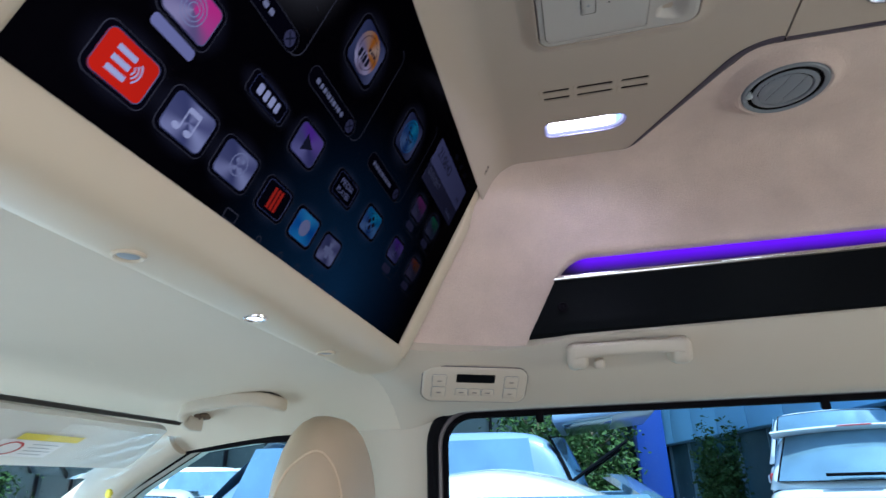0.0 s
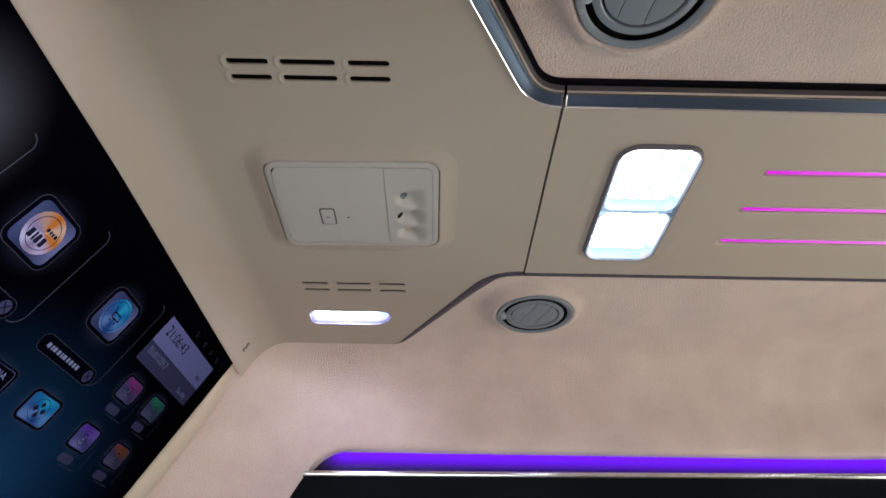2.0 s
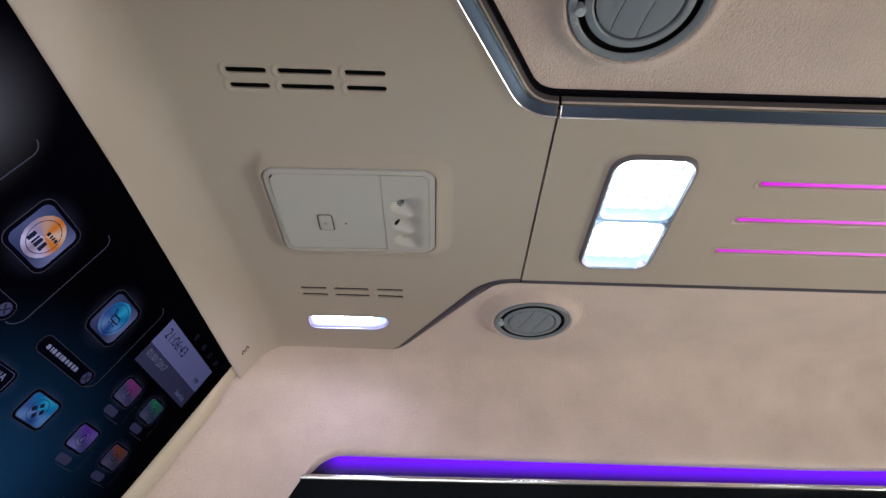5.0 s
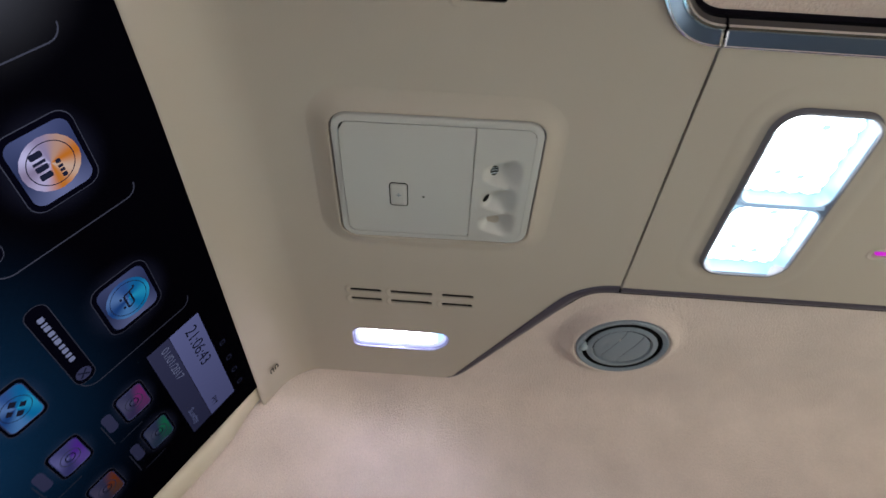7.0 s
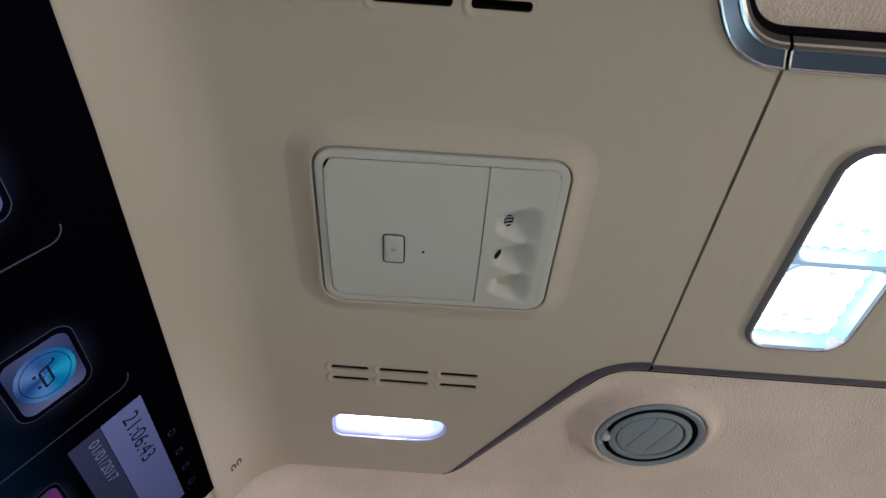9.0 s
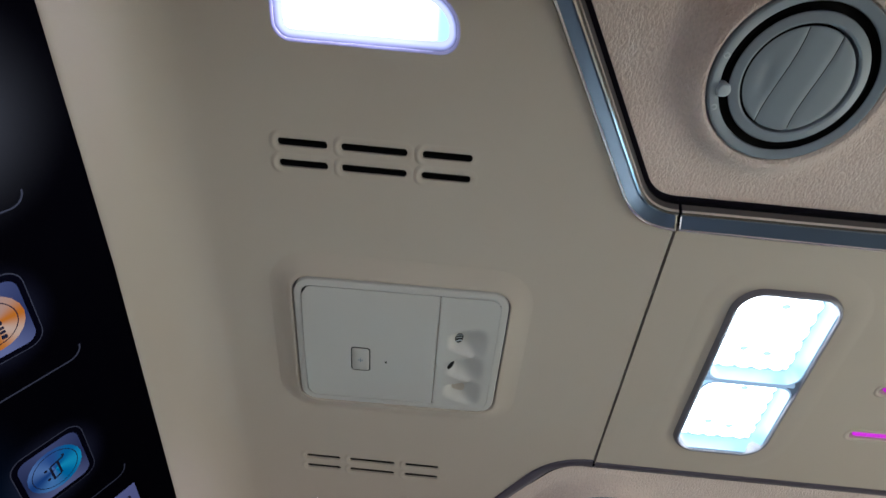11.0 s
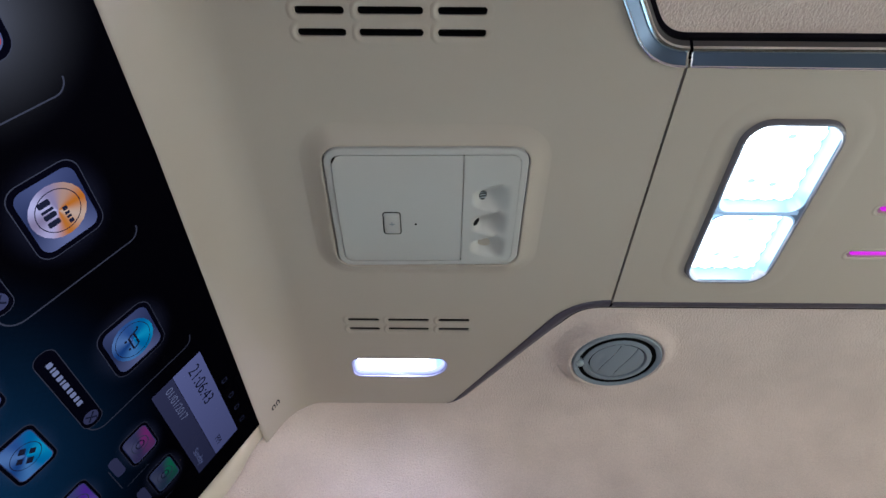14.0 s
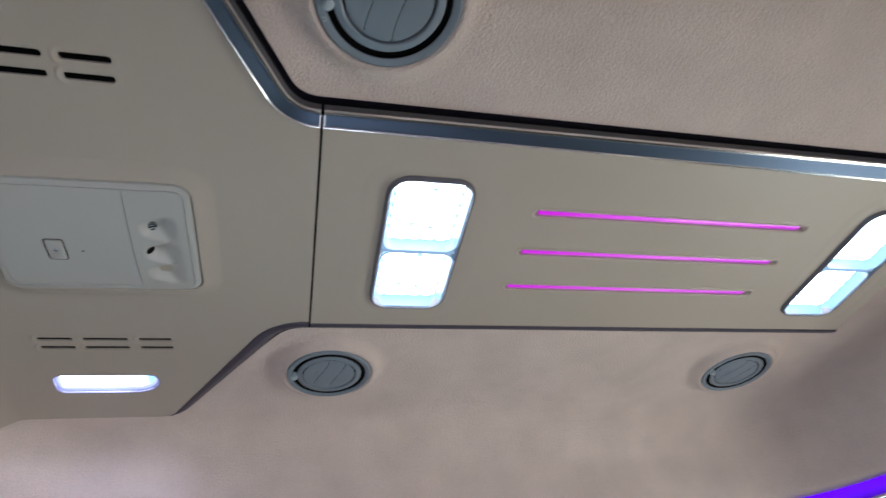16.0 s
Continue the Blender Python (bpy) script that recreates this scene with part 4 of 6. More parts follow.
PIC = {
    "pale": shade("picture_pale", (0.20, 0.23, 0.38)),
    "white": shade("picture_white", (0.36, 0.40, 0.58)),
    "caption": shade("picture_caption", (0.20, 0.22, 0.32)),
    "dim": shade("picture_dim", (0.045, 0.05, 0.085)),
    "line": shade("picture_line", (0.042, 0.045, 0.060)),
    "dark": shade("picture_dark", (0.0012, 0.0012, 0.004)),
    "ink": shade("picture_ink", (0.012, 0.014, 0.03)),
    "red": shade("picture_red", (0.55, 0.014, 0.006)),
    "deep_red": shade("picture_deep_red", (0.42, 0.02, 0.012)),
    "frame": conic("picture_frame", ((0.06, 0.075, 0.16), (0.025, 0.035, 0.085), (0.13, 0.15, 0.27), (0.03, 0.04, 0.10))),
    "steel": conic("picture_steel", ((0.06, 0.07, 0.16), (0.19, 0.21, 0.36), (0.05, 0.06, 0.15), (0.24, 0.27, 0.44), (0.08, 0.09, 0.20), (0.17, 0.19, 0.33), (0.045, 0.055, 0.14))),
    "copper": conic("picture_copper", ((0.24, 0.20, 0.30), (0.44, 0.42, 0.58), (0.22, 0.18, 0.26), (0.40, 0.36, 0.50), (0.46, 0.15, 0.02), (0.52, 0.36, 0.25), (0.46, 0.14, 0.015), (0.40, 0.24, 0.17))),
    "cyan": conic("picture_cyan", ((0.03, 0.09, 0.26), (0.10, 0.20, 0.40), (0.015, 0.06, 0.20), (0.08, 0.22, 0.44), (0.006, 0.17, 0.36), (0.02, 0.32, 0.50), (0.008, 0.14, 0.32))),
    "blue": conic("picture_blue", ((0.008, 0.10, 0.34), (0.02, 0.22, 0.48), (0.006, 0.08, 0.30), (0.03, 0.26, 0.50))),
    "purple": conic("picture_purple", ((0.07, 0.07, 0.20), (0.15, 0.15, 0.34), (0.05, 0.05, 0.16), (0.13, 0.08, 0.32), (0.10, 0.03, 0.30))),
    "pink": conic("picture_pink", ((0.14, 0.12, 0.26), (0.26, 0.24, 0.38), (0.12, 0.09, 0.20), (0.45, 0.05, 0.24), (0.52, 0.03, 0.22), (0.22, 0.08, 0.22))),
    "magenta": conic("picture_magenta", ((0.05, 0.05, 0.11), (0.09, 0.09, 0.16), (0.05, 0.04, 0.10), (0.14, 0.04, 0.13), (0.22, 0.03, 0.16))),
    "green": conic("picture_green", ((0.04, 0.05, 0.10), (0.08, 0.09, 0.14), (0.03, 0.05, 0.08), (0.02, 0.10, 0.07), (0.015, 0.18, 0.08))),
    "orange": conic("picture_orange", ((0.05, 0.05, 0.10), (0.09, 0.08, 0.13), (0.04, 0.04, 0.07), (0.12, 0.05, 0.03), (0.20, 0.045, 0.015))),
    "two_tone": conic("picture_two_tone", ((0.10, 0.22, 0.40), (0.30, 0.40, 0.56), (0.12, 0.10, 0.20), (0.40, 0.05, 0.06), (0.45, 0.03, 0.03), (0.20, 0.20, 0.34))),
    "aura": aura("picture_aura", (0.42, 0.46, 0.95), 0.034),
    "wide_aura": aura("picture_wide_aura", (0.75, 0.78, 0.95), 0.055),
    "panel_hi": shade("picture_panel_hi", (0.16, 0.175, 0.34)),
    "panel_lo": shade("picture_panel_lo", (0.045, 0.048, 0.095)),
}

SCREEN_M = Matrix(((0, -SCR_DOWN.x, SCR_OUT.x, SCR_TOP.x), (1, -SCR_DOWN.y, SCR_OUT.y, 0), (0, -SCR_DOWN.z, SCR_OUT.z, SCR_TOP.z), (0, 0, 0, 1)))


def ceiling_screen():
    """Built in its own plane: x to its right, y up from its top edge (so all of it lies below 0), z out of it."""
    t = thing("television", "large glossy ceiling-mounted screen showing a dark home screen with app icons", "screen")
    t.matrix_basis = SCREEN_M
    bm = bmesh.new()
    box(bm, SCR_L, SCR_R, -SCR_H, 0.020, -0.018, -0.001, 0.002)
    part("housing", bm, BLACK_TRIM, t)
    bm = bmesh.new()
    rings(bm, [[(x, y, 0.0) for x, y in rr((SCR_L + SCR_R) / 2, 0.009 - SCR_H / 2, (SCR_R - SCR_L) / 2 - 0.001, SCR_H / 2 + 0.008, 0.003)]], cap0=True)
    show = part("display", bm, wallpaper(), t, "glossy lit display with a black to deep blue picture")

    def sheet(name, loops_z, pic, parent, cap=True):
        bm = bmesh.new()
        rings(bm, loops_z, cap1=cap)
        return part(name, bm, PIC[pic], parent)

    def tile(name, u, v, hx, hy, r, h, pic, parent):
        s = rr(u, -v, hx, hy, r, 5)
        return sheet(name, [[flat(p, h) for p in s], [flat(p, h + 0.00008) for p in s]], pic, parent)

    def hoop(name, u, v, r, w, h, pic, parent, n=36):
        return sheet(name, [[flat(p, h) for p in circle(u, -v, k, n)] for k in (r, r - w)], pic, parent, cap=False)

    def frame_line(name, u, v, hx, hy, r, w, h, pic, parent):
        s = rr(u, -v, hx, hy, r, 5)
        return sheet(name, [[flat(p, h) for p in s], [flat(p, h) for p in shrink(s, w)]], pic, parent, cap=False)

    def words(text, u, v, size, h, pic, parent, align="LEFT", squeeze=1.0):
        cu = bpy.data.curves.new("lettering", "FONT")
        cu.body, cu.size, cu.align_x, cu.align_y = text, size, align, "CENTER"
        tmp = bpy.data.objects.new("lettering", cu)
        scene.collection.objects.link(tmp)
        me = bpy.data.meshes.new_from_object(tmp.evaluated_get(bpy.context.evaluated_depsgraph_get()))
        bpy.data.objects.remove(tmp)
        me.transform(Matrix.Translation((u, -v, h)) @ Matrix.Diagonal((squeeze, 1, 1, 1)))
        me.materials.clear()
        me.materials.append(PIC[pic])
        ob = new("lettering", me)
        ob.parent = parent
        return ob

    def bars(u0, u1, v, hy, h, pic, parent, pieces):
        x = u0
        for k in pieces:
            w = (u1 - u0) * k
            if pic:
                tile("writing_bar", x + w * 0.40, v, w * 0.34, hy, min(hy, w * 0.34) * 0.5, h, pic, parent)
            x += w

    H1, H2, H3, H4 = 0.0004, 0.0007, 0.0010, 0.0013

    def icon(u, v, hx, hy, pic, halo=True):
        """An app icon: a soft dark glow, a rounded frame and a lit tile."""
        if halo:
            tile("icon_glow", u, v, hx * 1.9, hy * 2.0, min(hx, hy) * 0.9, H1 * 0.5, "aura", show)
        back = tile("app_icon", u, v, hx * 1.20, hy * 1.20, min(hx, hy) * 0.50, H1, "line" if halo else "dark", show)
        tile("icon_shadow", u, v, hx * 1.17, hy * 1.17, min(hx, hy) * 0.48, (H1 + H2) / 2, "dark", back)
        tile("icon_face", u, v, hx, hy, min(hx, hy) * 0.36, H2, pic, back)
        frame_line("icon_edge", u, v, hx, hy, min(hx, hy) * 0.36, min(hx, hy) * 0.05, H3, "frame", back)
        return back

    # large tiles with fine outlines, and their captions
    for u0, u1 in ((-0.300, -0.168), (-0.165, -0.037), (-0.034, 0.108)):
        pts = [(u0 + 0.012, -0.139), (u1 - 0.014, -0.139)] + [(u1 - 0.014 + 0.014 * math.sin(a), -0.125 - 0.014 * math.cos(a)) for a in [math.pi / 12 * i for i in range(1, 7)]] + [(u1 - 0.010 + 0.010 * math.cos(a), -0.034 + 0.010 * math.sin(a)) for a in [math.pi / 10 * i for i in range(6)]]
        bm = bmesh.new()
        wide = 0.0006
        for a, b in zip(pts[1:], pts[2:]):
            d = (Vector(b) - Vector(a)).normalized()
            n = Vector((-d.y, d.x)) * wide
            bm.faces.new([bm.verts.new((p[0] + s * n.x, p[1] + s * n.y, H1)) for p, s in ((a, 1), (b, 1), (b, -1), (a, -1))])
        part("tile_outline", bm, PIC["line"], show)
    for u0, u1, v, pieces in ((-0.285, -0.178, 0.132, (0.10, 0.11, 0.10, 0.05, 0.12, 0.11, 0.12, 0.11)), (-0.150, -0.052, 0.132, (0.13, 0.10, 0.10, 0.04, 0.10, 0.06, 0.12, 0.05, 0.11, 0.11)), (-0.004, 0.098, 0.132, (0.11, 0.05, 0.10, 0.10, 0.05, 0.12, 0.08, 0.10, 0.08, 0.10))):
        cap = tile("caption", (u0 + u1) / 2, v, (u1 - u0) / 2, 0.0095, 0.0085, H1, "dark", show)
        frame_line("caption_edge", (u0 + u1) / 2, v, (u1 - u0) / 2, 0.0095, 0.0085, 0.0006, H2, "line", cap)
        bars(u0 + 0.012, u1 - 0.022, v, 0.0025, H2, "caption", cap, pieces)
        hoop("caption_badge", u1 - 0.011, v, 0.0068, 0.0068 * 0.93, H2, "panel_lo", cap, 24)
        for a in (0, 90):
            s = [(u1 - 0.011 + 0.0055 * math.cos(radians(a + 45)) * k, -v + 0.0055 * math.sin(radians(a + 45)) * k) for k in (-1, 1)]
            bm = bmesh.new()
            d = Vector((s[1][0] - s[0][0], s[1][1] - s[0][1])).normalized()
            n = Vector((-d.y, d.x)) * 0.0008
            bm.faces.new([bm.verts.new((p[0] + q * n.x, p[1] + q * n.y, H3)) for p, q in ((s[0], 1), (s[1], 1), (s[1], -1), (s[0], -1))])
            part("badge_mark", bm, PIC["ink"], cap)
    # first row
    ic = icon(-0.232, 0.070, 0.026, 0.024, "two_tone")
    tile("dark_mark", -0.232, 0.070, 0.0120, 0.0090, 0.004, H3, "dark", ic)
    tile("icon_glow", -0.232, 0.060, 0.085, 0.085, 0.03, H1 * 0.4, "wide_aura", show)
    ic = icon(-0.097, 0.069, 0.0262, 0.0225, "frame")
    tile("disc", -0.097, 0.069, 0.0208, 0.0208, 0.0208, H3, "copper", ic)
    hoop("ring", -0.097, 0.069, 0.0165, 0.0007, H4, "ink", ic, 44)
    bars(-0.110, -0.086, 0.0755, 0.0045, H4, "ink", ic, (0.30, 0.14, 0.26, 0.28))
    bars(-0.098, -0.082, 0.0645, 0.0018, H4, "ink", ic, (0.3, 0.2, 0.2, 0.3))
    ic = icon(0.050, 0.071, 0.0250, 0.0225, "frame")
    tile("disc", 0.050, 0.071, 0.0204, 0.0204, 0.0204, (H2 + H3) / 2, "cyan", ic)
    hoop("ring", 0.050, 0.071, 0.0172, 0.0006, H3, "ink", ic, 44)
    bm = bmesh.new()
    cart = [(-0.010, -0.007), (-0.0075, -0.007), (-0.005, 0.004), (0.009, 0.004), (0.007, -0.002), (-0.0062, -0.002)]
    for a, b in zip(cart, cart[1:]):
        d = (Vector(b) - Vector(a)).normalized()
        n = Vector((-d.y, d.x)) * 0.0009
        bm.faces.new([bm.verts.new((0.050 + p[0] + s * n.x, -0.070 - p[1] + s * n.y, H4)) for p, s in ((a, 1), (b, 1), (b, -1), (a, -1))])
    for x in (-0.004, 0.006):
        rings(bm, [[flat(p, H4) for p in circle(0.050 + x, -0.0775, 0.0013, 12)]], cap0=True)
    part("cart_mark", bm, PIC["ink"], ic)
    # clock card
    card = tile("clock_card", 0.2075, 0.0715, 0.0795, 0.0130, 0.0006, H1, "panel_lo", show)
    tile("clock_field", 0.2075, 0.0400, 0.0795, 0.0180, 0.0006, H1, "panel_hi", card)
    words("21:06:43", 0.138, 0.0365, 0.0200, H2, "ink", card, squeeze=0.94)
    words("01/01/2017", 0.136, 0.0675, 0.0128, H2, "caption", card, squeeze=0.94)
    words("PM", 0.262, 0.0480, 0.0105, H2, "ink", card)
    words("Sunday", 0.246, 0.0755, 0.0105, H2, "pale", card)
    for u in (0.196, 0.226, 0.252, 0.279):
        frame_line("status_mark", u, 0.0110, 0.0030, 0.0036, 0.0014, 0.0009, H1, "dim", show)
    # second row
    ic = icon(-0.271, 0.180, 0.0215, 0.0150, "pink")
    for r in (0.011, 0.008, 0.005):
        hoop("ring", -0.271, 0.180, r, 0.0008, H3, "pale", ic, 28)
    tile("name_bar", -0.271, 0.2035, 0.020, 0.0042, 0.003, H1, "panel_hi", show)
    ic = icon(-0.173, 0.180, 0.0235, 0.0085, "dark")
    bars(-0.190, -0.156, 0.180, 0.0045, H3, "white", ic, (0.28, 0.24, 0.26, 0.22))
    ic = icon(-0.103, 0.180, 0.0205, 0.0150, "purple")
    bm = bmesh.new()
    rings(bm, [[(-0.103 + x, -0.180 + y, H3) for x, y in ((-0.007, 0.0085), (-0.007, -0.0085), (0.009, 0.0))]], cap0=True)
    part("play_mark", bm, PIC["ink"], ic)
    ic = icon(-0.014, 0.180, 0.0225, 0.0125, "dark")
    words("MEDIA", -0.014, 0.1755, 0.0100, H3, "pale", ic, "CENTER")
    words("PLAYER", -0.014, 0.1850, 0.0090, H3, "pale", ic, "CENTER")
    ic = icon(0.068, 0.182, 0.0215, 0.0145, "cyan")
    hoop("ring", 0.068, 0.182, 0.0122, 0.0006, H3, "ink", ic, 32)
    bm = bmesh.new()
    for cx, cy, r in ((-0.0062, 0.0, 0.0038), (0.0002, 0.0055, 0.0034), (0.0002, -0.0055, 0.0034), (0.0064, 0.0, 0.0038)):
        bm.faces.new([bm.verts.new((0.068 + cx + r * dx, -0.182 + cy + r * dy, H3)) for dx, dy in ((1, 0), (0, 1), (-1, 0), (0, -1))])
    part("diamond_mark", bm, PIC["ink"], ic)
    # small ones beside
    for u, v, pic in ((0.165, 0.115, "magenta"), (0.233, 0.113, "green"), (0.161, 0.181, "purple"), (0.240, 0.179, "orange")):
        ic = icon(u, v, 0.0185, 0.0135, pic)
        hoop("ring", u, v, 0.0095, 0.0009, H3, "dim", ic, 24)
        hoop("ring", u, v, 0.0050, 0.0012, H3, "ink", ic, 20)
        tile("name_bar", u, v + 0.0265, 0.0135, 0.0050, 0.004, H1, "panel_lo", show)
        bm = bmesh.new()
        pts = [(u - 0.005, v + 0.034), (u + 0.030, v + 0.034), (u + 0.034, v + 0.030), (u + 0.034, v + 0.004)]
        for a, b in zip(pts, pts[1:]):
            d = (Vector(b) - Vector(a)).normalized()
            n = Vector((-d.y, d.x)) * 0.0004
            bm.faces.new([bm.verts.new((p[0] + s * n.x, -p[1] + s * n.y, H1)) for p, s in ((a, 1), (b, 1), (b, -1), (a, -1))])
        part("tile_outline", bm, PIC["line"], show)
    # third row
    ic = icon(-0.286, 0.239, 0.0215, 0.0152, "red")
    bm = bmesh.new()
    for x0, x1, y0, y1 in ((-0.011, 0.004, 0.0052, 0.009), (-0.011, 0.003, -0.0019, 0.0019), (-0.011, 0.004, -0.009, -0.0052)):
        bm.faces.new([bm.verts.new((-0.286 + x, -0.239 + y, H3)) for x, y in ((x0, y0), (x1, y0), (x1, y1), (x0, y1))])
    for r in (0.004, 0.0065, 0.009):
        arc = [radians(-50 + 10 * i) for i in range(11)]
        rings(bm, [[(-0.283 + k * math.cos(a), -0.238 + k * math.sin(a), H3) for a in arc] for k in (r, r - 0.0012)], close=False)
    part("bars_mark", bm, PIC["white"], ic)
    ic = icon(-0.225, 0.239, 0.0215, 0.0148, "steel")
    bm = bmesh.new()
    for u in (-0.0055, 0.0065):
        rings(bm, [[flat(p, H3) for p in ellipse(-0.225 + u - 0.003, -0.246, 0.0038, 0.0026, 20)]], cap0=True)
        bm.faces.new([bm.verts.new((-0.225 + u + x, -0.239 + y, H3)) for x, y in ((-0.0004, -0.007), (0.0010, -0.007), (0.0010, 0.009), (-0.0004, 0.009))])
    bm.faces.new([bm.verts.new((-0.225 + x, -0.239 + y, H3)) for x, y in ((-0.0055, 0.006), (0.0075, 0.006), (0.0075, 0.010), (-0.0055, 0.010))])
    part("note_mark", bm, PIC["white"], ic)
    ic = icon(-0.165, 0.239, 0.0210, 0.0145, "steel")
    hoop("ring", -0.163, 0.237, 0.0098, 0.0012, H3, "pale", ic, 32)
    for a in range(4):
        hoop("reel_hole", -0.163 + 0.0048 * math.cos(a * 1.57 + 0.6), 0.237 + 0.0048 * math.sin(a * 1.57 + 0.6), 0.0019, 0.0018, H3, "pale", ic, 14)
    ic = icon(-0.103, 0.239, 0.0195, 0.0140, "dark")
    bm = bmesh.new()
    for x0, x1 in ((-0.0075, -0.0035), (-0.0020, 0.0020), (0.0035, 0.0075)):
        bm.faces.new([bm.verts.new((-0.103 + x, -0.239 + y, H3)) for x, y in ((x0, -0.010), (x1, -0.010), (x1, 0.010), (x0, 0.010))])
    part("red_mark", bm, PIC["deep_red"], ic)
    ic = icon(-0.043, 0.240, 0.0205, 0.0145, "blue")
    hoop("drop_mark", -0.043, 0.240, 0.0085, 0.0080, H3, "pale", ic, 24)
    ic = icon(0.016, 0.241, 0.0185, 0.0140, "steel")
    bm = bmesh.new()
    for hx, hy in ((0.010, 0.0028), (0.0032, 0.0088)):
        bm.faces.new([bm.verts.new((0.016 + x * hx, -0.241 + y * hy, H3 + hx * 0.001)) for x, y in ((-1, -1), (1, -1), (1, 1), (-1, 1))])
    part("plus_mark", bm, PIC["pale"], ic)
    frame_line("lock_mark", -0.140, 0.2735, 0.0085, 0.0048, 0.001, 0.0010, H1, "line", show)
    for u in (-0.094, -0.054, -0.020, 0.012, 0.041, 0.070):
        hoop("navigation_mark", u, 0.2755, 0.0036, 0.0009, H1, "line", show, 16)
    return t


ceiling_screen()
# small moulded safety mark beside the screen corner
t = thing("moulded_mark", "tiny dark printed safety mark on the cream surround", "mark", (-0.1105, 0.318, 1.9165))
bm = bmesh.new()
for k in (-0.0040, 0.0040):
    m = SCREEN_M.to_3x3().to_4x4()
    arc = [radians(30 + 30 * i) for i in range(11)]
    rings(bm, [[tuple(m @ Vector((1.5 * r * math.cos(a) - 0.004, k + r * math.sin(a), 0.0030))) for a in arc] for r in (0.0036, 0.0016)], close=False)
part("print", bm, GAP, t)

# ---------- body trim: side headers, front roof, pillars, floor ----------
FLOOR_Z = 0.45


def header_inner(x):
    """Inner edge of the side header: where the raised roof's lining comes down."""
    if x > -0.07:
        return WALL - 0.001, 1.650 + 0.011 * smooth01((x + 0.07) / 0.03) + 0.018 * max(0.0, min(1.3, x))
    if x > -0.262:
        s = (x + 0.262) / 0.192
        return 0.362 + (WALL - 0.363) * math.sin(math.pi / 2 * min(1, s * 1.15)), 1.641 + 0.009 * smooth01(s)
    s = min(1, (-0.262 - x) / 0.07)
    return 0.362 - 0.05 * s, 1.642 - 0.029 * s


def roof_height(x, y):
    """The front roof lining: nearly flat, turning down at the sides and to the windscreen."""
    s = max(0, abs(y) - 0.40) / 0.155
    return 1.613 - 0.056 * s ** 2.1 - 0.045 * max(0, (-0.45 - x) / 0.43) ** 1.6


def header(sg, name):
    bm = bmesh.new()
    xs = [-0.335, -0.31, -0.285] + [-0.262 + 0.0165 * i for i in range(13)] + [0.0, 0.1, 0.25, 0.4, 0.55, 0.7, 0.9, 1.1, 1.3, 1.5]
    loops = []
    for x in xs:
        y0, z0 = header_inner(x)
        row = [(x, sg * (y0 + 0.012), z0 + 0.020), (x, sg * (y0 + 0.002), z0 + 0.003)]
        for i in range(13):
            v = i / 12
            y = y0 + (0.552 - y0) * v
            z = z0 + (1.568 - z0) * v - 0.006 * math.sin(math.pi * v)
            k = smooth01((-0.262 - x) / 0.073)
            k += (smooth01((-0.20 - x) / 0.135) - k) * v * v
            row.append((x, sg * y, z + (roof_height(x, y) - z) * k))
        k = smooth01((-0.20 - x) / 0.135)
        row += [(x, sg * y, z + (roof_height(x, y) - z) * k) for y, z in ((0.560, 1.5665), (0.575, 1.5660), (0.590, 1.570))]
        loops.append(row)
    rings(bm, loops, close=False)
    ob = part(name, bm, HEADER_SHADED, angle=45)
    return tagged(ob, "cream moulded roof side trim above the windows", "trim", kind="structure")


header(1, "trim_1")
header(-1, "trim_2")


def front_roof():
    bm = bmesh.new()
    loops = []
    for i in range(15):
        x = -0.333 - 0.55 * i / 14
        row = []
        for k in range(41):
            y = -0.575 + 1.15 * k / 40
            row.append((x, y, roof_height(x, y)))
        loops.append(row)
    rings(bm, loops, close=False)
    ob = part("ceiling_front", bm, ROOF_CLOTH, angle=60)
    tagged(ob, "pale woven roof lining over the front seats", "ceiling", kind="structure")
    # outer shell of the vehicle, which keeps the daylight out
    bm = bmesh.new()
    rings(bm, [[(x, y, z) for y, z in ((-0.66, 1.57), (-0.56, 1.66), (0.56, 1.66), (0.66, 1.57))] for x in (-0.93, -0.34)], close=False)
    rings(bm, [[(x, y, z) for y, z in ((-0.66, 1.64), (-0.60, 1.75), (-0.52, 2.02), (0.52, 2.02), (0.60, 1.75), (0.66, 1.64))] for x in (-0.345, 1.62)], close=False, cap0=True, cap1=True)
    ob = part("roof_shell", bm, material("white_paint", (0.75, 0.75, 0.75), 0.3, vary=0.01, coat=0.5))
    tagged(ob, "white painted raised roof shell of the van", "roof", kind="structure")


front_roof()


def wall_with_windows(sg, name, wins, door_label):
    """A side wall of the body with its window openings, 40 mm thick."""
    bm = bmesh.new()
    outer = [(-1.60, FLOOR_Z), (1.62, FLOOR_Z), (1.62, 1.640), (-0.62, 1.640), (-0.72, 1.575), (-0.92, 1.50), (-1.60, 1.02)]
    for y in (0.578, 0.640):
        plate(bm, outer, wins, 0, place=lambda p: (p[0], sg * y, p[1]))
    for loop in [outer, *wins]:
        rings(bm, [[(p[0], sg * 0.578, p[1]) for p in loop], [(p[0], sg * 0.640, p[1]) for p in loop]])
    ob = part(name, bm, CREAM_TRIM)
    return tagged(ob, door_label, "wall", kind="structure")


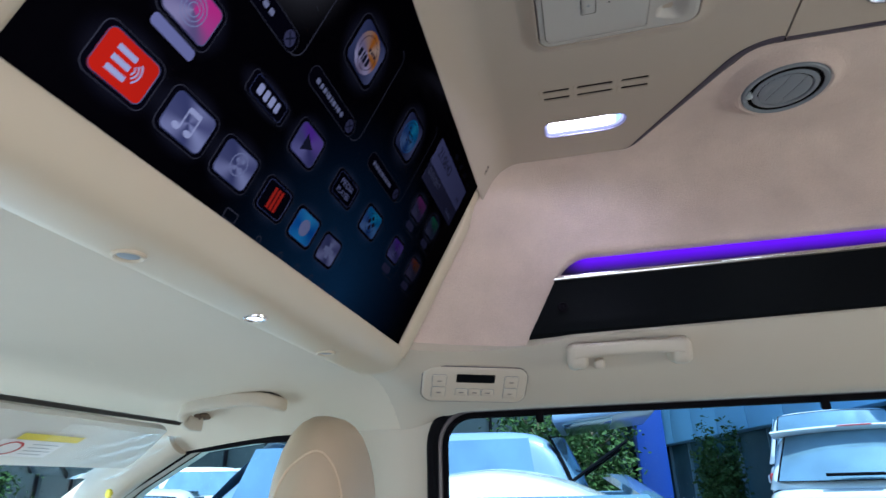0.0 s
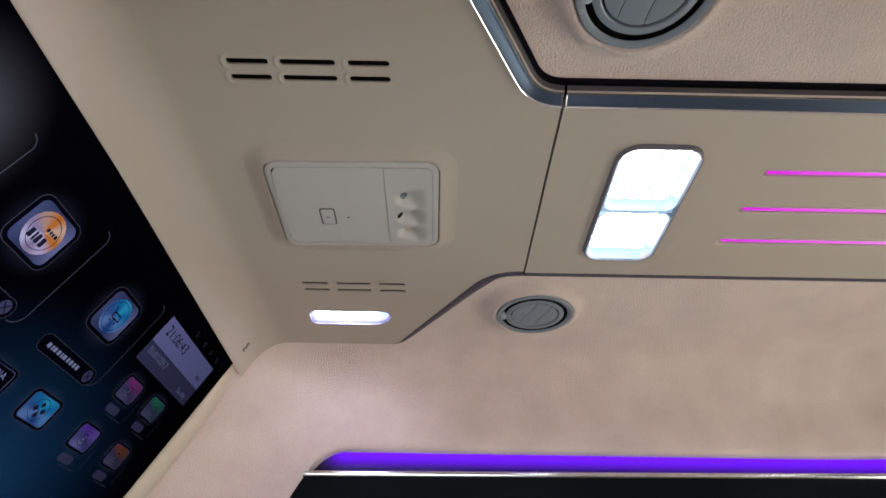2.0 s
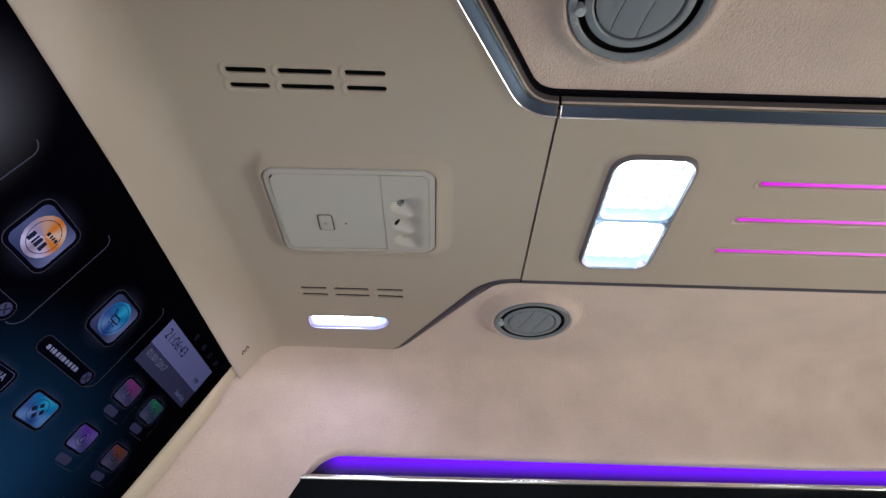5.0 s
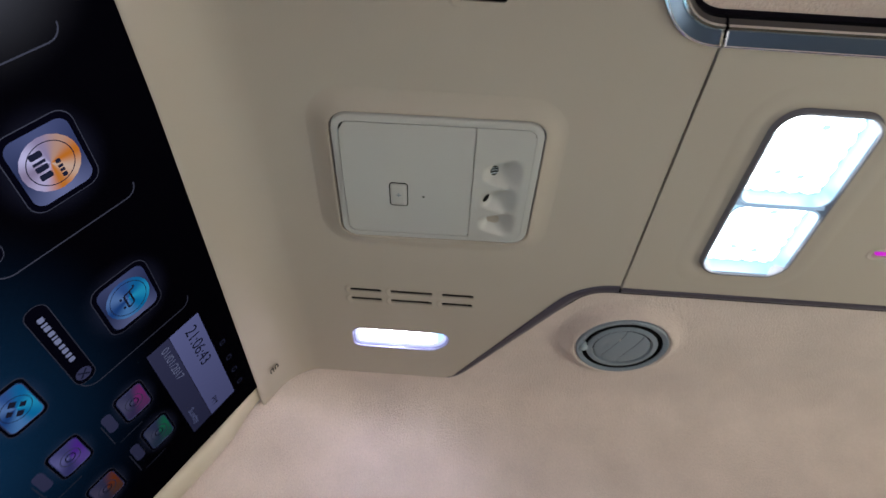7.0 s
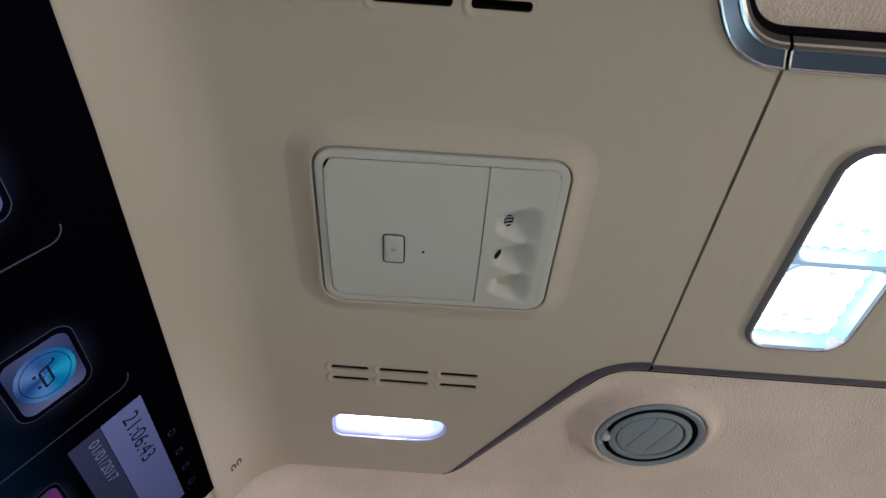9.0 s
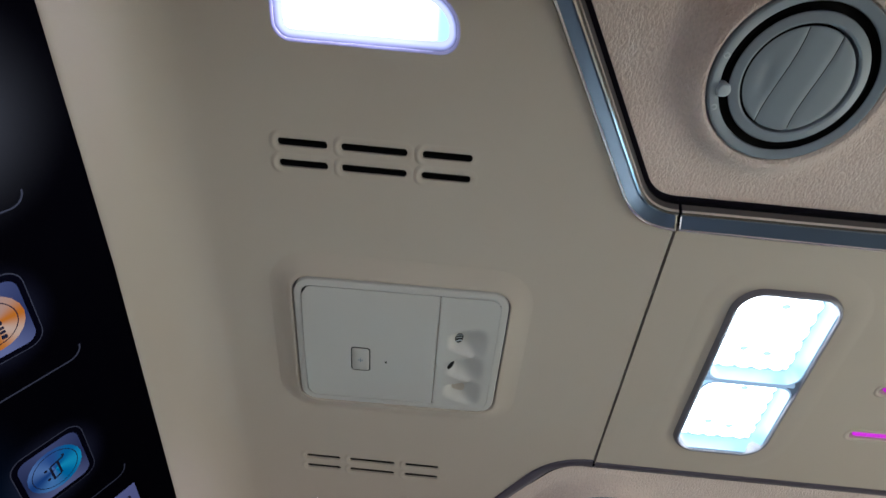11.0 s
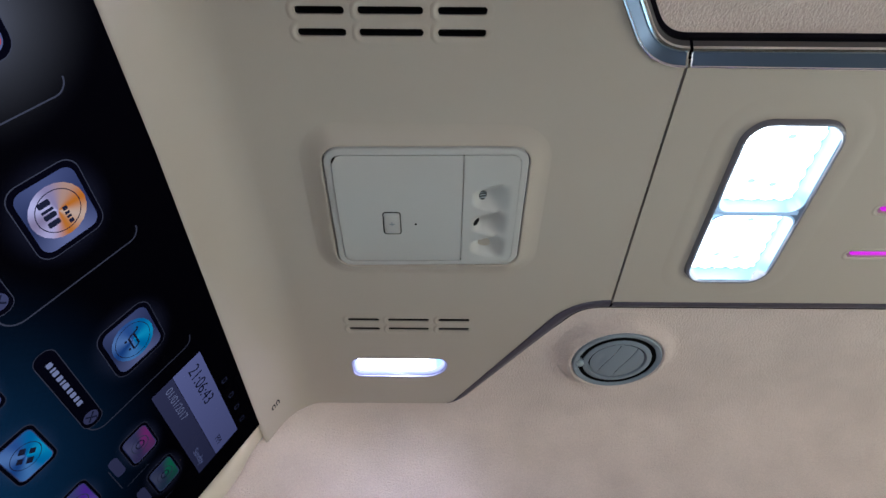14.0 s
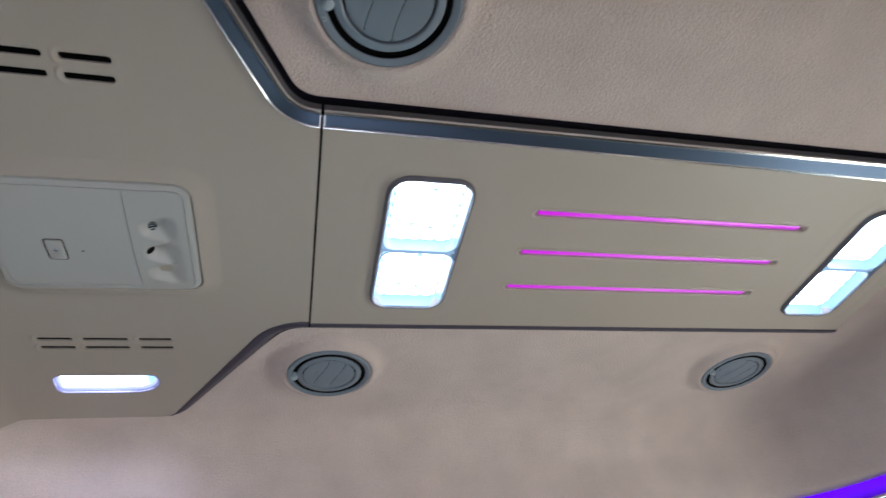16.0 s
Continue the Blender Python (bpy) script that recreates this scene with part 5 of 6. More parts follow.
WIN_REAR = rr(0.155, 1.292, 0.432, 0.292, 0.075, 8)
WIN_FRONT = [(-0.555, 1.02), (-0.555, 1.531), (-0.640, 1.531), (-0.775, 1.517), (-0.90, 1.447), (-1.35, 1.10), (-1.35, 1.02)]
WIN_FRONT = list(reversed(WIN_FRONT))
wall_with_windows(1, "wall_1", [WIN_REAR, WIN_FRONT], "cream inner side wall of the van with window openings")
# No doorway is seen here; this opening is added for the door-side lamp.
ASSUMED_DOORWAY = rr(0.155, 1.025, 0.432, 0.530, 0.075, 8)
wall_with_windows(-1, "wall_2", [ASSUMED_DOORWAY, WIN_FRONT], "cream inner side wall of the van with an assumed, unseen doorway")


def side_window(sg, loop, name):
    t = thing(name, "van side window with black rubber seal and tinted glass", "window", kind="structure")
    bm = bmesh.new()
    prof = ((-0.006, 0.575), (-0.002, 0.570), (0.006, 0.570), (0.010, 0.575), (0.012, 0.584), (0.010, 0.606), (-0.002, 0.612))
    rings(bm, [[(p[0], sg * y, p[1]) for p in shrink(loop, d)] for d, y in prof])
    part("seal", bm, SEAL, t)
    bm = bmesh.new()
    prof = ((0.010, 0.592), (0.013, 0.590), (0.017, 0.593), (0.017, 0.604), (0.010, 0.606))
    rings(bm, [[(p[0], sg * y, p[1]) for p in shrink(loop, d)] for d, y in prof])
    part("inner_rim", bm, LAMP_RIM, t)
    bm = bmesh.new()
    prof = ((0.015, 0.601), (0.026, 0.600), (0.028, 0.606), (0.015, 0.610))
    rings(bm, [[(p[0], sg * y, p[1]) for p in shrink(loop, d)] for d, y in prof])
    part("black_border", bm, SEAL, t)
    bm = bmesh.new()
    inner = shrink(loop, 0.012)
    rings(bm, [[(p[0], sg * 0.615, p[1]) for p in inner], [(p[0], sg * 0.619, p[1]) for p in inner]], cap0=True, cap1=True)
    pane = part("pane", bm, GLASS, t)
    pane.visible_shadow = False
    return t


for n, (sg, loop) in enumerate(((1, WIN_REAR), (1, WIN_FRONT), (-1, WIN_FRONT))):
    w = side_window(sg, loop, "window_%d" % (n + 1))
    if n == 0:
        for x in (-0.075, 0.395):
            bm = bmesh.new()
            box(bm, x - 0.007, x + 0.007, 0.590, 0.600, 1.543, 1.565, 0.003)
            part("blind_hook", bm, SEAL, w)

# seam between the header trim and the pillar trim, and the pillar cover itself
bm = bmesh.new()
rings(bm, [[(x, 0.5765 + o, 1.5600 + z + 0.004 * math.sin((x + 0.55) * 9)) for o, z in ((0.0, 0.0010), (-0.0012, 0.0), (0.0, -0.0010))] for x in [-0.555 + 0.03 * i for i in range(11)]], close=False)
tagged(part("trim_seam", bm, GAP), "thin dark seam above the cream pillar cover", "trim seam", kind="structure")
bm = bmesh.new()
box(bm, -0.452, -0.438, 0.575, 0.579, 1.500, 1.503, 0.001)
tagged(part("pillar_clip", bm, GAP), "small dark clip slot in the cream pillar cover", "clip", kind="structure")

# unseen dark panels below the windows, added to cut bounced light
DARK_BROWN = material("dark_brown_matt", (0.12, 0.085, 0.06), 0.6, vary=0.1, scale=12, bump=0.2, bump_scale=500)
bm = bmesh.new()
box(bm, -1.55, 1.595, 0.556, 0.5775, FLOOR_Z, 0.975, 0.006)
tagged(part("wall_absorber_1", bm, DARK_BROWN), "unseen dark brown panel on the lower van side, cutting bounced light", "lining", kind="structure")
bm = bmesh.new()
box(bm, 0.62, 1.595, -0.5775, -0.556, FLOOR_Z, 0.975, 0.006)
tagged(part("wall_absorber_2", bm, DARK_BROWN), "unseen dark brown panel on the lower van side, cutting bounced light", "lining", kind="structure")
# floor, rear wall, windscreen, ends
bm = bmesh.new()
box(bm, -1.75, 1.66, -0.64, 0.64, FLOOR_Z - 0.05, FLOOR_Z)
tagged(part("floor", bm, CARPET), "unseen carpeted floor of the van, kept dark", "floor", kind="structure")
bm = bmesh.new()
# The rear window is unseen and added to go with the rear lamp.
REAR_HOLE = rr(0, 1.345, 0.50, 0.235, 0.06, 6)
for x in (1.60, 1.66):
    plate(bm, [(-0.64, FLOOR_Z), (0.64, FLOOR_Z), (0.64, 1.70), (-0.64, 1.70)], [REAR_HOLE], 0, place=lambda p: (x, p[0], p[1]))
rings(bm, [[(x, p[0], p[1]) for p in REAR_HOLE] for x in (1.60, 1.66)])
tagged(part("wall_rear", bm, DARK_BROWN), "dark brown inner rear wall of the van with an assumed window", "wall", kind="structure")
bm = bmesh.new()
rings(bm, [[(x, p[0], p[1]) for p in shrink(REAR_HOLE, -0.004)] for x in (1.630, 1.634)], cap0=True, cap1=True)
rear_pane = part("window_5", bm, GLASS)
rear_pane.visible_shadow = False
tagged(rear_pane, "wide glass pane of an assumed rear window, out of view", "window", kind="structure")
bm = bmesh.new()
rear_edge = [(p.x - i.x * 0.020, p.y - i.y * 0.020) for p, i in EDGE if p.x > 0.99]
rear_plan = rear_edge + [(0.99, -0.57), (1.62, -0.57), (1.62, 0.57), (0.99, 0.57)]
for z in (1.655, 1.668):
    plate(bm, rear_plan, [], z)
rings(bm, [[flat(p, z) for p in rear_plan] for z in (1.655, 1.668)])
tagged(part("ceiling_rear", bm, ROOF_CLOTH), "pale flat roof lining at the rear of the van", "ceiling", kind="structure")
bm = bmesh.new()
box(bm, -1.78, -1.62, -0.64, 0.64, FLOOR_Z, 1.02)
box(bm, -1.64, -1.15, -0.60, 0.60, 0.88, 1.02, 0.03)
tagged(part("dashboard", bm, material("dark_dash", (0.03, 0.03, 0.03), 0.6, vary=0.1)), "dark dashboard below the windscreen", "dashboard", kind="structure")
for sg in (1, -1):
    bm = bmesh.new()
    path = [(-0.80, sg * 0.560, 1.545), (-0.88, sg * 0.562, 1.500), (-1.05, sg * 0.565, 1.385), (-1.30, sg * 0.575, 1.215), (-1.62, sg * 0.590, 1.000)]
    sweep(bm, path, [(0.030 * math.cos(a), 0.042 * math.sin(a)) for a in [2 * math.pi * i / 14 for i in range(14)]])
    tagged(part("pillar", bm, CREAM_TRIM), "pale cream windscreen pillar cover", "pillar", kind="structure")
bm = bmesh.new()
rings(bm, [[(x, y, z) for x, z in ((-0.915, 1.515), (-1.66, 1.0), (-1.665, 1.004), (-0.920, 1.519))] for y in (-0.57, 0.57)], cap0=True, cap1=True)
ws = part("window_4", bm, GLASS)
ws.visible_shadow = False
tagged(ws, "large raked windscreen of the van", "windscreen", kind="structure")
bm = bmesh.new()
box(bm, -0.935, -0.868, -0.565, 0.565, 1.545, 1.590, 0.01)
tagged(part("windscreen_header", bm, CREAM_TRIM), "cream trim along the top of the windscreen", "trim", kind="structure")

# ---------- things on the body trim ----------


def grip(name, x0, x1, y, z, tilt, label, hook):
    """A folding assist grip: two rounded feet and a slim bowed bar between them."""
    t = thing(name, label, "assist grip", ((x0 + x1) / 2, y, z), "roof assist grips")
    half = (x1 - x0) / 2
    bm = bmesh.new()
    n = 18
    path = [(-half + 0.014 + (2 * half - 0.028) * i / n, -0.0245 - 0.0035 * math.sin(math.pi * i / n), 0.0030 + 0.0025 * math.sin(math.pi * i / n)) for i in range(n + 1)]

    def sec(s):
        k = abs(2 * s - 1) ** 5
        w, h = 0.0085 + 0.0025 * k, 0.0105 + 0.0030 * k
        return [(w * math.copysign(abs(math.cos(a)) ** 0.55, math.cos(a)), h * math.copysign(abs(math.sin(a)) ** 0.55, math.sin(a))) for a in [2 * math.pi * i / 24 for i in range(24)]]

    if hook:
        sweep(bm, path, sec, up=(0, 0, 1))
        part("bar", bm, CREAM_TRIM, t, angle=60)
    else:
        # one bowed bar that curls down at both ends
        path = [(-half + 0.030, 0.006, -0.030), (-half + 0.018, -0.006, -0.028), (-half + 0.011, -0.015, -0.020), (-half + 0.011, -0.020, -0.010), (-half + 0.018, -0.0225, -0.001), (-half + 0.032, -0.024, 0.004)]
        path += [(-half + 0.032 + (2 * half - 0.066) * i / 8, -0.0245, 0.004 + 0.0075 * math.sin(math.pi * 0.62 * i / 8)) for i in range(1, 9)]
        path += [(half - 0.020, -0.0225, 0.0095), (half - 0.008, -0.018, 0.0070), (half - 0.001, -0.009, 0.0030), (half + 0.003, 0.006, -0.0005), (half + 0.002, 0.022, -0.003)]
        sweep(bm, path, lambda s: [(0.0100 * math.copysign(abs(math.cos(a)) ** 0.6, math.cos(a)), 0.0125 * math.copysign(abs(math.sin(a)) ** 0.6, math.sin(a))) for a in [2 * math.pi * i / 24 for i in range(24)]], up=(0, 0.25, 1))
        part("bar", bm, CREAM_TRIM, t, angle=60)
        bm = bmesh.new()
        rings(bm, [[(-half + 0.027 + p[0], o, p[1] - 0.0165) for p in rr(0, 0, 0.0065, 0.0065, 0.004, 5)] for o in (0.030, -0.004)], cap1=True)
        part("stub", bm, DARK_BROWN, t, "dark pivot stub")
        # a dark rod that stands in for the shade between the bar and the header
        bm = bmesh.new()
        sweep(bm, [(x, y + 0.007, z + 0.0105) for x, y, z in path[3:]], [(0.0075 * math.cos(a), 0.0085 * math.sin(a)) for a in [2 * math.pi * i / 12 for i in range(12)]], up=(0, 0.25, 1))
        part("seat_shade", bm, GAP, t, "dark rod for the shade behind the bar")
    for sx in (-1, 1) if hook else ():
        bm = bmesh.new()
        s = rr(0, 0, 0.0175, 0.0215, 0.0115, 8)
        prof = ((0.030, 1.04, 0.0), (0.004, 1.0, 0.0), (-0.016, 0.97, 0.0), (-0.026, 0.90, 0.001), (-0.0315, 0.76, 0.002), (-0.0335, 0.50, 0.003))
        rings(bm, [[(sx * (half - 0.0175) + p[0] * k, o, p[1] * k - 0.0065 + up_ * 1.2) for p in s] for o, k, up_ in prof], cap1=True)
        part("foot", bm, CREAM_TRIM, t, angle=60)
    if hook:
        bm = bmesh.new()
        rings(bm, [[(-half + 0.052 + p[0] * k, o, -0.021 + p[1] * k) for p in rr(0, 0, 0.0085, 0.0080, 0.0055, 6)] for o, k in ((0.028, 1.0), (-0.010, 1.0), (-0.0145, 0.85), (-0.016, 0.5))], cap1=True)
        part("coat_hook", bm, CREAM_TRIM, t)
    t.rotation_euler = (radians(tilt), 0, 0)
    return t


grip("assist_grip", -0.014, 0.180, 0.468, 1.640, 18, "cream plastic assist grip with coat hook above the window", True)
grip("assist_grip", -0.722, -0.538, 0.470, 1.584, 10, "cream plastic assist grip above the front side window", False)


def climate_panel():
    """The rear climate control, set into the side header."""
    t = thing("climate_control", "cream rear climate control panel with small dark display and buttons", "control panel")
    c = Vector((-0.1709, 0.4716, 1.5983))
    out = Vector((0.26, -0.71, -0.66)).normalized()
    right = Vector((1, 0.42, 0.0))
    right = (right - out * right.dot(out)).normalized()
    up = right.cross(Vector((-out.x, -out.y, -out.z))).normalized()
    if up.z < 0:
        up = -up
    m = Matrix(((right.x, up.x, out.x, c.x), (right.y, up.y, out.y, c.y), (right.z, up.z, out.z, c.z), (0, 0, 0, 1)))
    t.matrix_basis = m
    W, Hh = 0.0900, 0.0365

    def bulge(x):
        return Hh * (1 - 0.14 * (abs(x) / W) ** 2.5)

    s = [(x, y * bulge(x) / Hh) for x, y in rr(0, 0, W, Hh, 0.018, 8)]
    bm = bmesh.new()
    rings(bm, [[flat(p, -0.03) for p in s], [flat(p, 0.0015) for p in s], [flat(p, 0.0045) for p in shrink(s, 0.003)], [flat(p, 0.0052) for p in shrink(s, 0.007)]], cap1=True)
    body = part("body", bm, CREAM_TRIM, t)
    bm = bmesh.new()
    rings(bm, [[flat(p, 0.0010) for p in shrink(s, -0.0010)], [flat(p, 0.0022) for p in shrink(s, 0.0004)]])
    part("shadow_line", bm, EDGE_SHADE, t)
    bm = bmesh.new()
    box(bm, -0.033, 0.033, 0.0055, 0.0215, 0.004, 0.0062, 0.0015)
    part("display", bm, BLACK_TRIM, t, "dark display window")

    def key(x, y, hx, hy):
        s = rr(x, y, hx, hy, 0.0025, 4)
        bm = bmesh.new()
        rings(bm, [[flat(p, 0.0053) for p in shrink(s, -0.0009)], [flat(p, 0.0055) for p in s]])
        part("key_gap", bm, VENT_GREY, body)
        bm = bmesh.new()
        rings(bm, [[flat(p, 0.0048) for p in s], [flat(p, 0.0066) for p in s], [flat(p, 0.0072) for p in shrink(s, 0.001)]], cap1=True)
        k = part("key", bm, CREAM_TRIM, t)
        bm = bmesh.new()
        box(bm, x - min(0.004, hx * 0.5), x + min(0.004, hx * 0.5), y - 0.0009, y + 0.0009, 0.0070, 0.0075)
        part("key_mark", bm, LAMP_RIM, k)

    for x in (-0.0615, 0.0615):
        key(x, 0.0085, 0.0115, 0.0105)
        key(x, -0.0135, 0.0115, 0.0095)
    for x in (-0.0225, 0.0, 0.0225):
        key(x, -0.0125, 0.0102, 0.0060)
    return t


climate_panel()


def sun_visor():
    """The passenger's sun visor, folded up and still in its film, with a warning label."""
    t = thing("sun_visor", "pale folded-up sun visor still wrapped in clear film", "sun visor")
    bm = bmesh.new()
    rows = []
    for i in range(15):
        y = -0.020 + 0.445 * i / 14
        trim_ = 0.018 * (1 - smooth01((0.425 - y) / 0.04))
        a, b = Vector((-0.705 - trim_, y, 1.544)), Vector((-0.825 + trim_ * 1.5, y, 1.484))
        d = (b - a)
        n = Vector((d.z, 0, -d.x)).normalized() * 0.009
        ring_ = []
        for k in range(9):
            s = k / 8
            th = math.sin(math.pi * (0.08 + 0.84 * s)) ** 0.5
            ring_.append(tuple(a + d * s + n * th))
        for k in range(8, -1, -1):
            s = k / 8
            th = math.sin(math.pi * (0.08 + 0.84 * s)) ** 0.5
            ring_.append(tuple(a + d * s - n * th))
        rows.append(ring_)
    rings(bm, rows, cap0=True, cap1=True)
    part("body", bm, VINYL, t, angle=60)

    def on_visor(y, s, h):
        a, b = Vector((-0.705, y, 1.544)), Vector((-0.825, y, 1.484))
        d = b - a
        n = Vector((-d.z, 0, d.x)).normalized()
        if n.z > 0:
            n = -n
        return tuple(a + d * s + n * (0.0095 + h))

    def patch(y0, y1, s0, s1, h, mat, nm, parent):
        bm = bmesh.new()
        rings(bm, [[on_visor(y0 + (y1 - y0) * i / 6, s, h) for i in range(7)] for s in (s0, (s0 + s1) / 2, s1)], close=False)
        return part(nm, bm, mat, parent)

    lab = patch(0.142, 0.245, 0.42, 0.74, 0.0006, PAPER, "warning_label", t)
    patch(0.158, 0.262, 0.29, 0.41, 0.0006, LABEL_YELLOW, "label_heading", lab)
    for k in range(4):
        patch(0.194, 0.238 - 0.008 * (k % 2), 0.475 + 0.065 * k, 0.487 + 0.065 * k, 0.0012, VENT_GREY, "writing_bar", lab)
    bm = bmesh.new()
    for r0, r1 in ((0.026, 0.021),):
        rings(bm, [[on_visor(0.168 + 0.7 * r * math.cos(a), 0.58 + 0.7 * r / 0.136 * math.sin(a), 0.0012) for a in [2 * math.pi * i / 24 for i in range(24)]] for r in (r0, r1)])
    part("prohibition_ring", bm, INK_RED, lab)
    # A dark strip that stands in for the shade between visor and roof.
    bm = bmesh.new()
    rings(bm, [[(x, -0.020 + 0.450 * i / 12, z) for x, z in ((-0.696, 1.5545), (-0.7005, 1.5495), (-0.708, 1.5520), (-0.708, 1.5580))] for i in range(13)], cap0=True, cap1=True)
    part("visor_gap_shade", bm, GAP, t, "dark strip for the shade behind the folded visor")
    # crumpled film at the end
    rnd = random.Random(4)
    bm = bmesh.new()
    rows = []
    for i in range(40):
        y = 0.20 + 0.243 * i / 39
        k = smooth01((y - 0.22) / 0.16)
        row = []
        for j in range(16):
            s_ = 0.02 + 1.02 * j / 15
            fold = 0.5 + 0.5 * math.sin(38 * y + 5 * s_) * math.sin(9 * s_ + 60 * y)
            row.append(tuple(Vector(on_visor(y, s_, 0.0015 + k * (0.005 * fold + 0.0016 * rnd.random()))) + Vector((0, 0, -0.012 * k * max(0, s_ - 0.75) * (1 + fold)))))
        rows.append(row)
    rings(bm, rows, close=False)
    film_ = part("film", bm, FILM, t, "crumpled clear plastic film", angle=28)
    film_.visible_shadow = False
    return t


sun_visor()
bm = bmesh.new()
rings(bm, [[(-0.90 + r * 0.9 * math.cos(a), 0.520 - h, 1.440 + r * math.sin(a)) for a in [2 * math.pi * i / 16 for i in range(16)]] for r, h in ((0.008, 0.0), (0.008, 0.004), (0.005, 0.006))], cap1=True)
tagged(part("yellow_tag", bm, YELLOW), "small round yellow tag on the pillar cover", "tag")


def super_ring(c, hx, hy, z, e=2.6, n=28):
    out = []
    for i in range(n):
        a = 2 * math.pi * i / n
        ca, sa = math.cos(a), math.sin(a)
        out.append((c[0] + hx * math.copysign(abs(ca) ** (2 / e), ca), c[1] + hy * math.copysign(abs(sa) ** (2 / e), sa), z))
    return out


def front_seat(x, y):
    t = thing("front_seat", "tan leather front passenger seat with stitched headrest", "car seat", (x, y, FLOOR_Z))
    bm = bmesh.new()
    prof = ((1.094, 0.006, 0.022), (1.091, 0.018, 0.045), (1.082, 0.030, 0.066), (1.066, 0.041, 0.085), (1.040, 0.050, 0.103), (1.005, 0.056, 0.119), (0.960, 0.058, 0.132), (0.910, 0.056, 0.139), (0.865, 0.048, 0.139), (0.835, 0.034, 0.130), (0.828, 0.02, 0.11))
    rings(bm, [super_ring((0.0, 0), hx, hy, z, 2.5) for z, hx, hy in prof], cap0=True, cap1=True)
    head = part("headrest", bm, LEATHER, t, angle=60)
    # piping arch round the side panel of the headrest
    bm = bmesh.new()
    arch = []
    for i in range(33):
        a = math.pi * i / 32
        turn, zz = radians(-67 + 48 * math.cos(a)), 0.84 + 0.198 * math.sin(a) ** 0.6
        k = next(j for j in range(len(prof) - 1) if prof[j + 1][0] <= zz)
        f = (prof[k][0] - zz) / (prof[k][0] - prof[k + 1][0])
        hx, hy = [prof[k][j] + (prof[k + 1][j] - prof[k][j]) * f + 0.0004 for j in (1, 2)]
        arch.append((hx * math.cos(turn) ** 0.8, hy * math.copysign(abs(math.sin(turn)) ** 0.8, math.sin(turn)), zz) if math.cos(turn) > 0 else (-hx * abs(math.cos(turn)) ** 0.8, -hy * abs(math.sin(turn)) ** 0.8, zz))
    sweep(bm, arch, [(0.0016 * math.cos(a), 0.0016 * math.sin(a)) for a in [2 * math.pi * i / 8 for i in range(8)]], up=(0.3, -1, 0.1))
    part("piping", bm, STITCH, head)
    for sy in (-0.06, 0.06):
        bm = bmesh.new()
        rings(bm, [[(xx - 0.005, yy + sy, z) for xx, yy in circle(0, 0, 0.006, 12)] for z in (0.70, 0.86)], cap0=True, cap1=True)
        part("post", bm, CHROME, t)
    bm = bmesh.new()
    prof = ((0.30, 0.07, 0.20), (0.34, 0.085, 0.245), (0.50, 0.085, 0.262), (0.65, 0.075, 0.250), (0.74, 0.062, 0.215), (0.785, 0.045, 0.165), (0.80, 0.02, 0.12))
    rings(bm, [super_ring((-0.02 - (0.8 - z) * 0.25, 0), hx, hy, z, 3.2) for z, hx, hy in prof], cap0=True, cap1=True)
    part("backrest", bm, LEATHER, t, angle=60)
    bm = bmesh.new()
    prof = ((0.16, 0.22, 0.20), (0.19, 0.26, 0.245), (0.28, 0.265, 0.25), (0.33, 0.25, 0.235), (0.345, 0.20, 0.19))
    rings(bm, [super_ring((-0.36, 0), hx, hy, z, 4) for z, hx, hy in prof], cap0=True, cap1=True)
    part("seat", bm, LEATHER, t, angle=60)
    bm = bmesh.new()
    box(bm, -0.58, -0.10, -0.20, 0.20, 0.0, 0.17, 0.01)
    part("base", bm, SEAL, t)
    return t


front_seat(-0.388, 0.375)

# ---------- outside ----------
ASPHALT = material("asphalt", (0.16, 0.16, 0.155), 0.9, vary=0.25, scale=6, bump=0.4, bump_scale=120)
CAR_WHITE = material("white_car_paint", (0.80, 0.80, 0.80), 0.25, vary=0.01, coat=0.8)
# The pale mottled blue base stands in for sky mirrored in the panes.
CAR_GLASS = material("sky_toned_car_glass", (0.24, 0.37, 0.47), 0.06, metal=0.55, vary=0.35, scale=2.5, spec=0.8)
TYRE = material("tyre_rubber", (0.02, 0.02, 0.02), 0.8, vary=0.1)
FACADE = material("blue_facade_panel", (0.27, 0.55, 0.78), 0.35, vary=0.08, scale=0.6, spec=0.6)
TEAL = material("teal_mullion", (0.14, 0.22, 0.27), 0.4, vary=0.05)
FACADE_DARK = material("dark_facade_glass", (0.05, 0.11, 0.14), 0.12, vary=0.5, scale=0.8, spec=0.8)
FAR_GLAZING = material("far_dark_glazing", (0.022, 0.032, 0.038), 0.15, vary=0.6, scale=0.5, spec=0.5)
COBALT = material("cobalt_blue_panel", (0.01, 0.05, 0.30), 0.4, vary=0.06, scale=1.5)
BARK = material("bark", (0.12, 0.08, 0.05), 0.9, vary=0.3, scale=12, bump=0.8, bump_scale=30)
LEAF = material("leaf_green", (0.040, 0.085, 0.020), 0.6, vary=0.6, scale=3, spec=0.2)
bm = bmesh.new()
bmesh.ops.create_grid(bm, x_segments=2, y_segments=2, size=300)
tagged(part("ground", bm, ASPHALT), "grey asphalt car park", "ground", kind="structure")


def rounded(ob):
    mod = ob.modifiers.new("rounding", "SUBSURF")
    mod.levels = mod.render_levels = 2


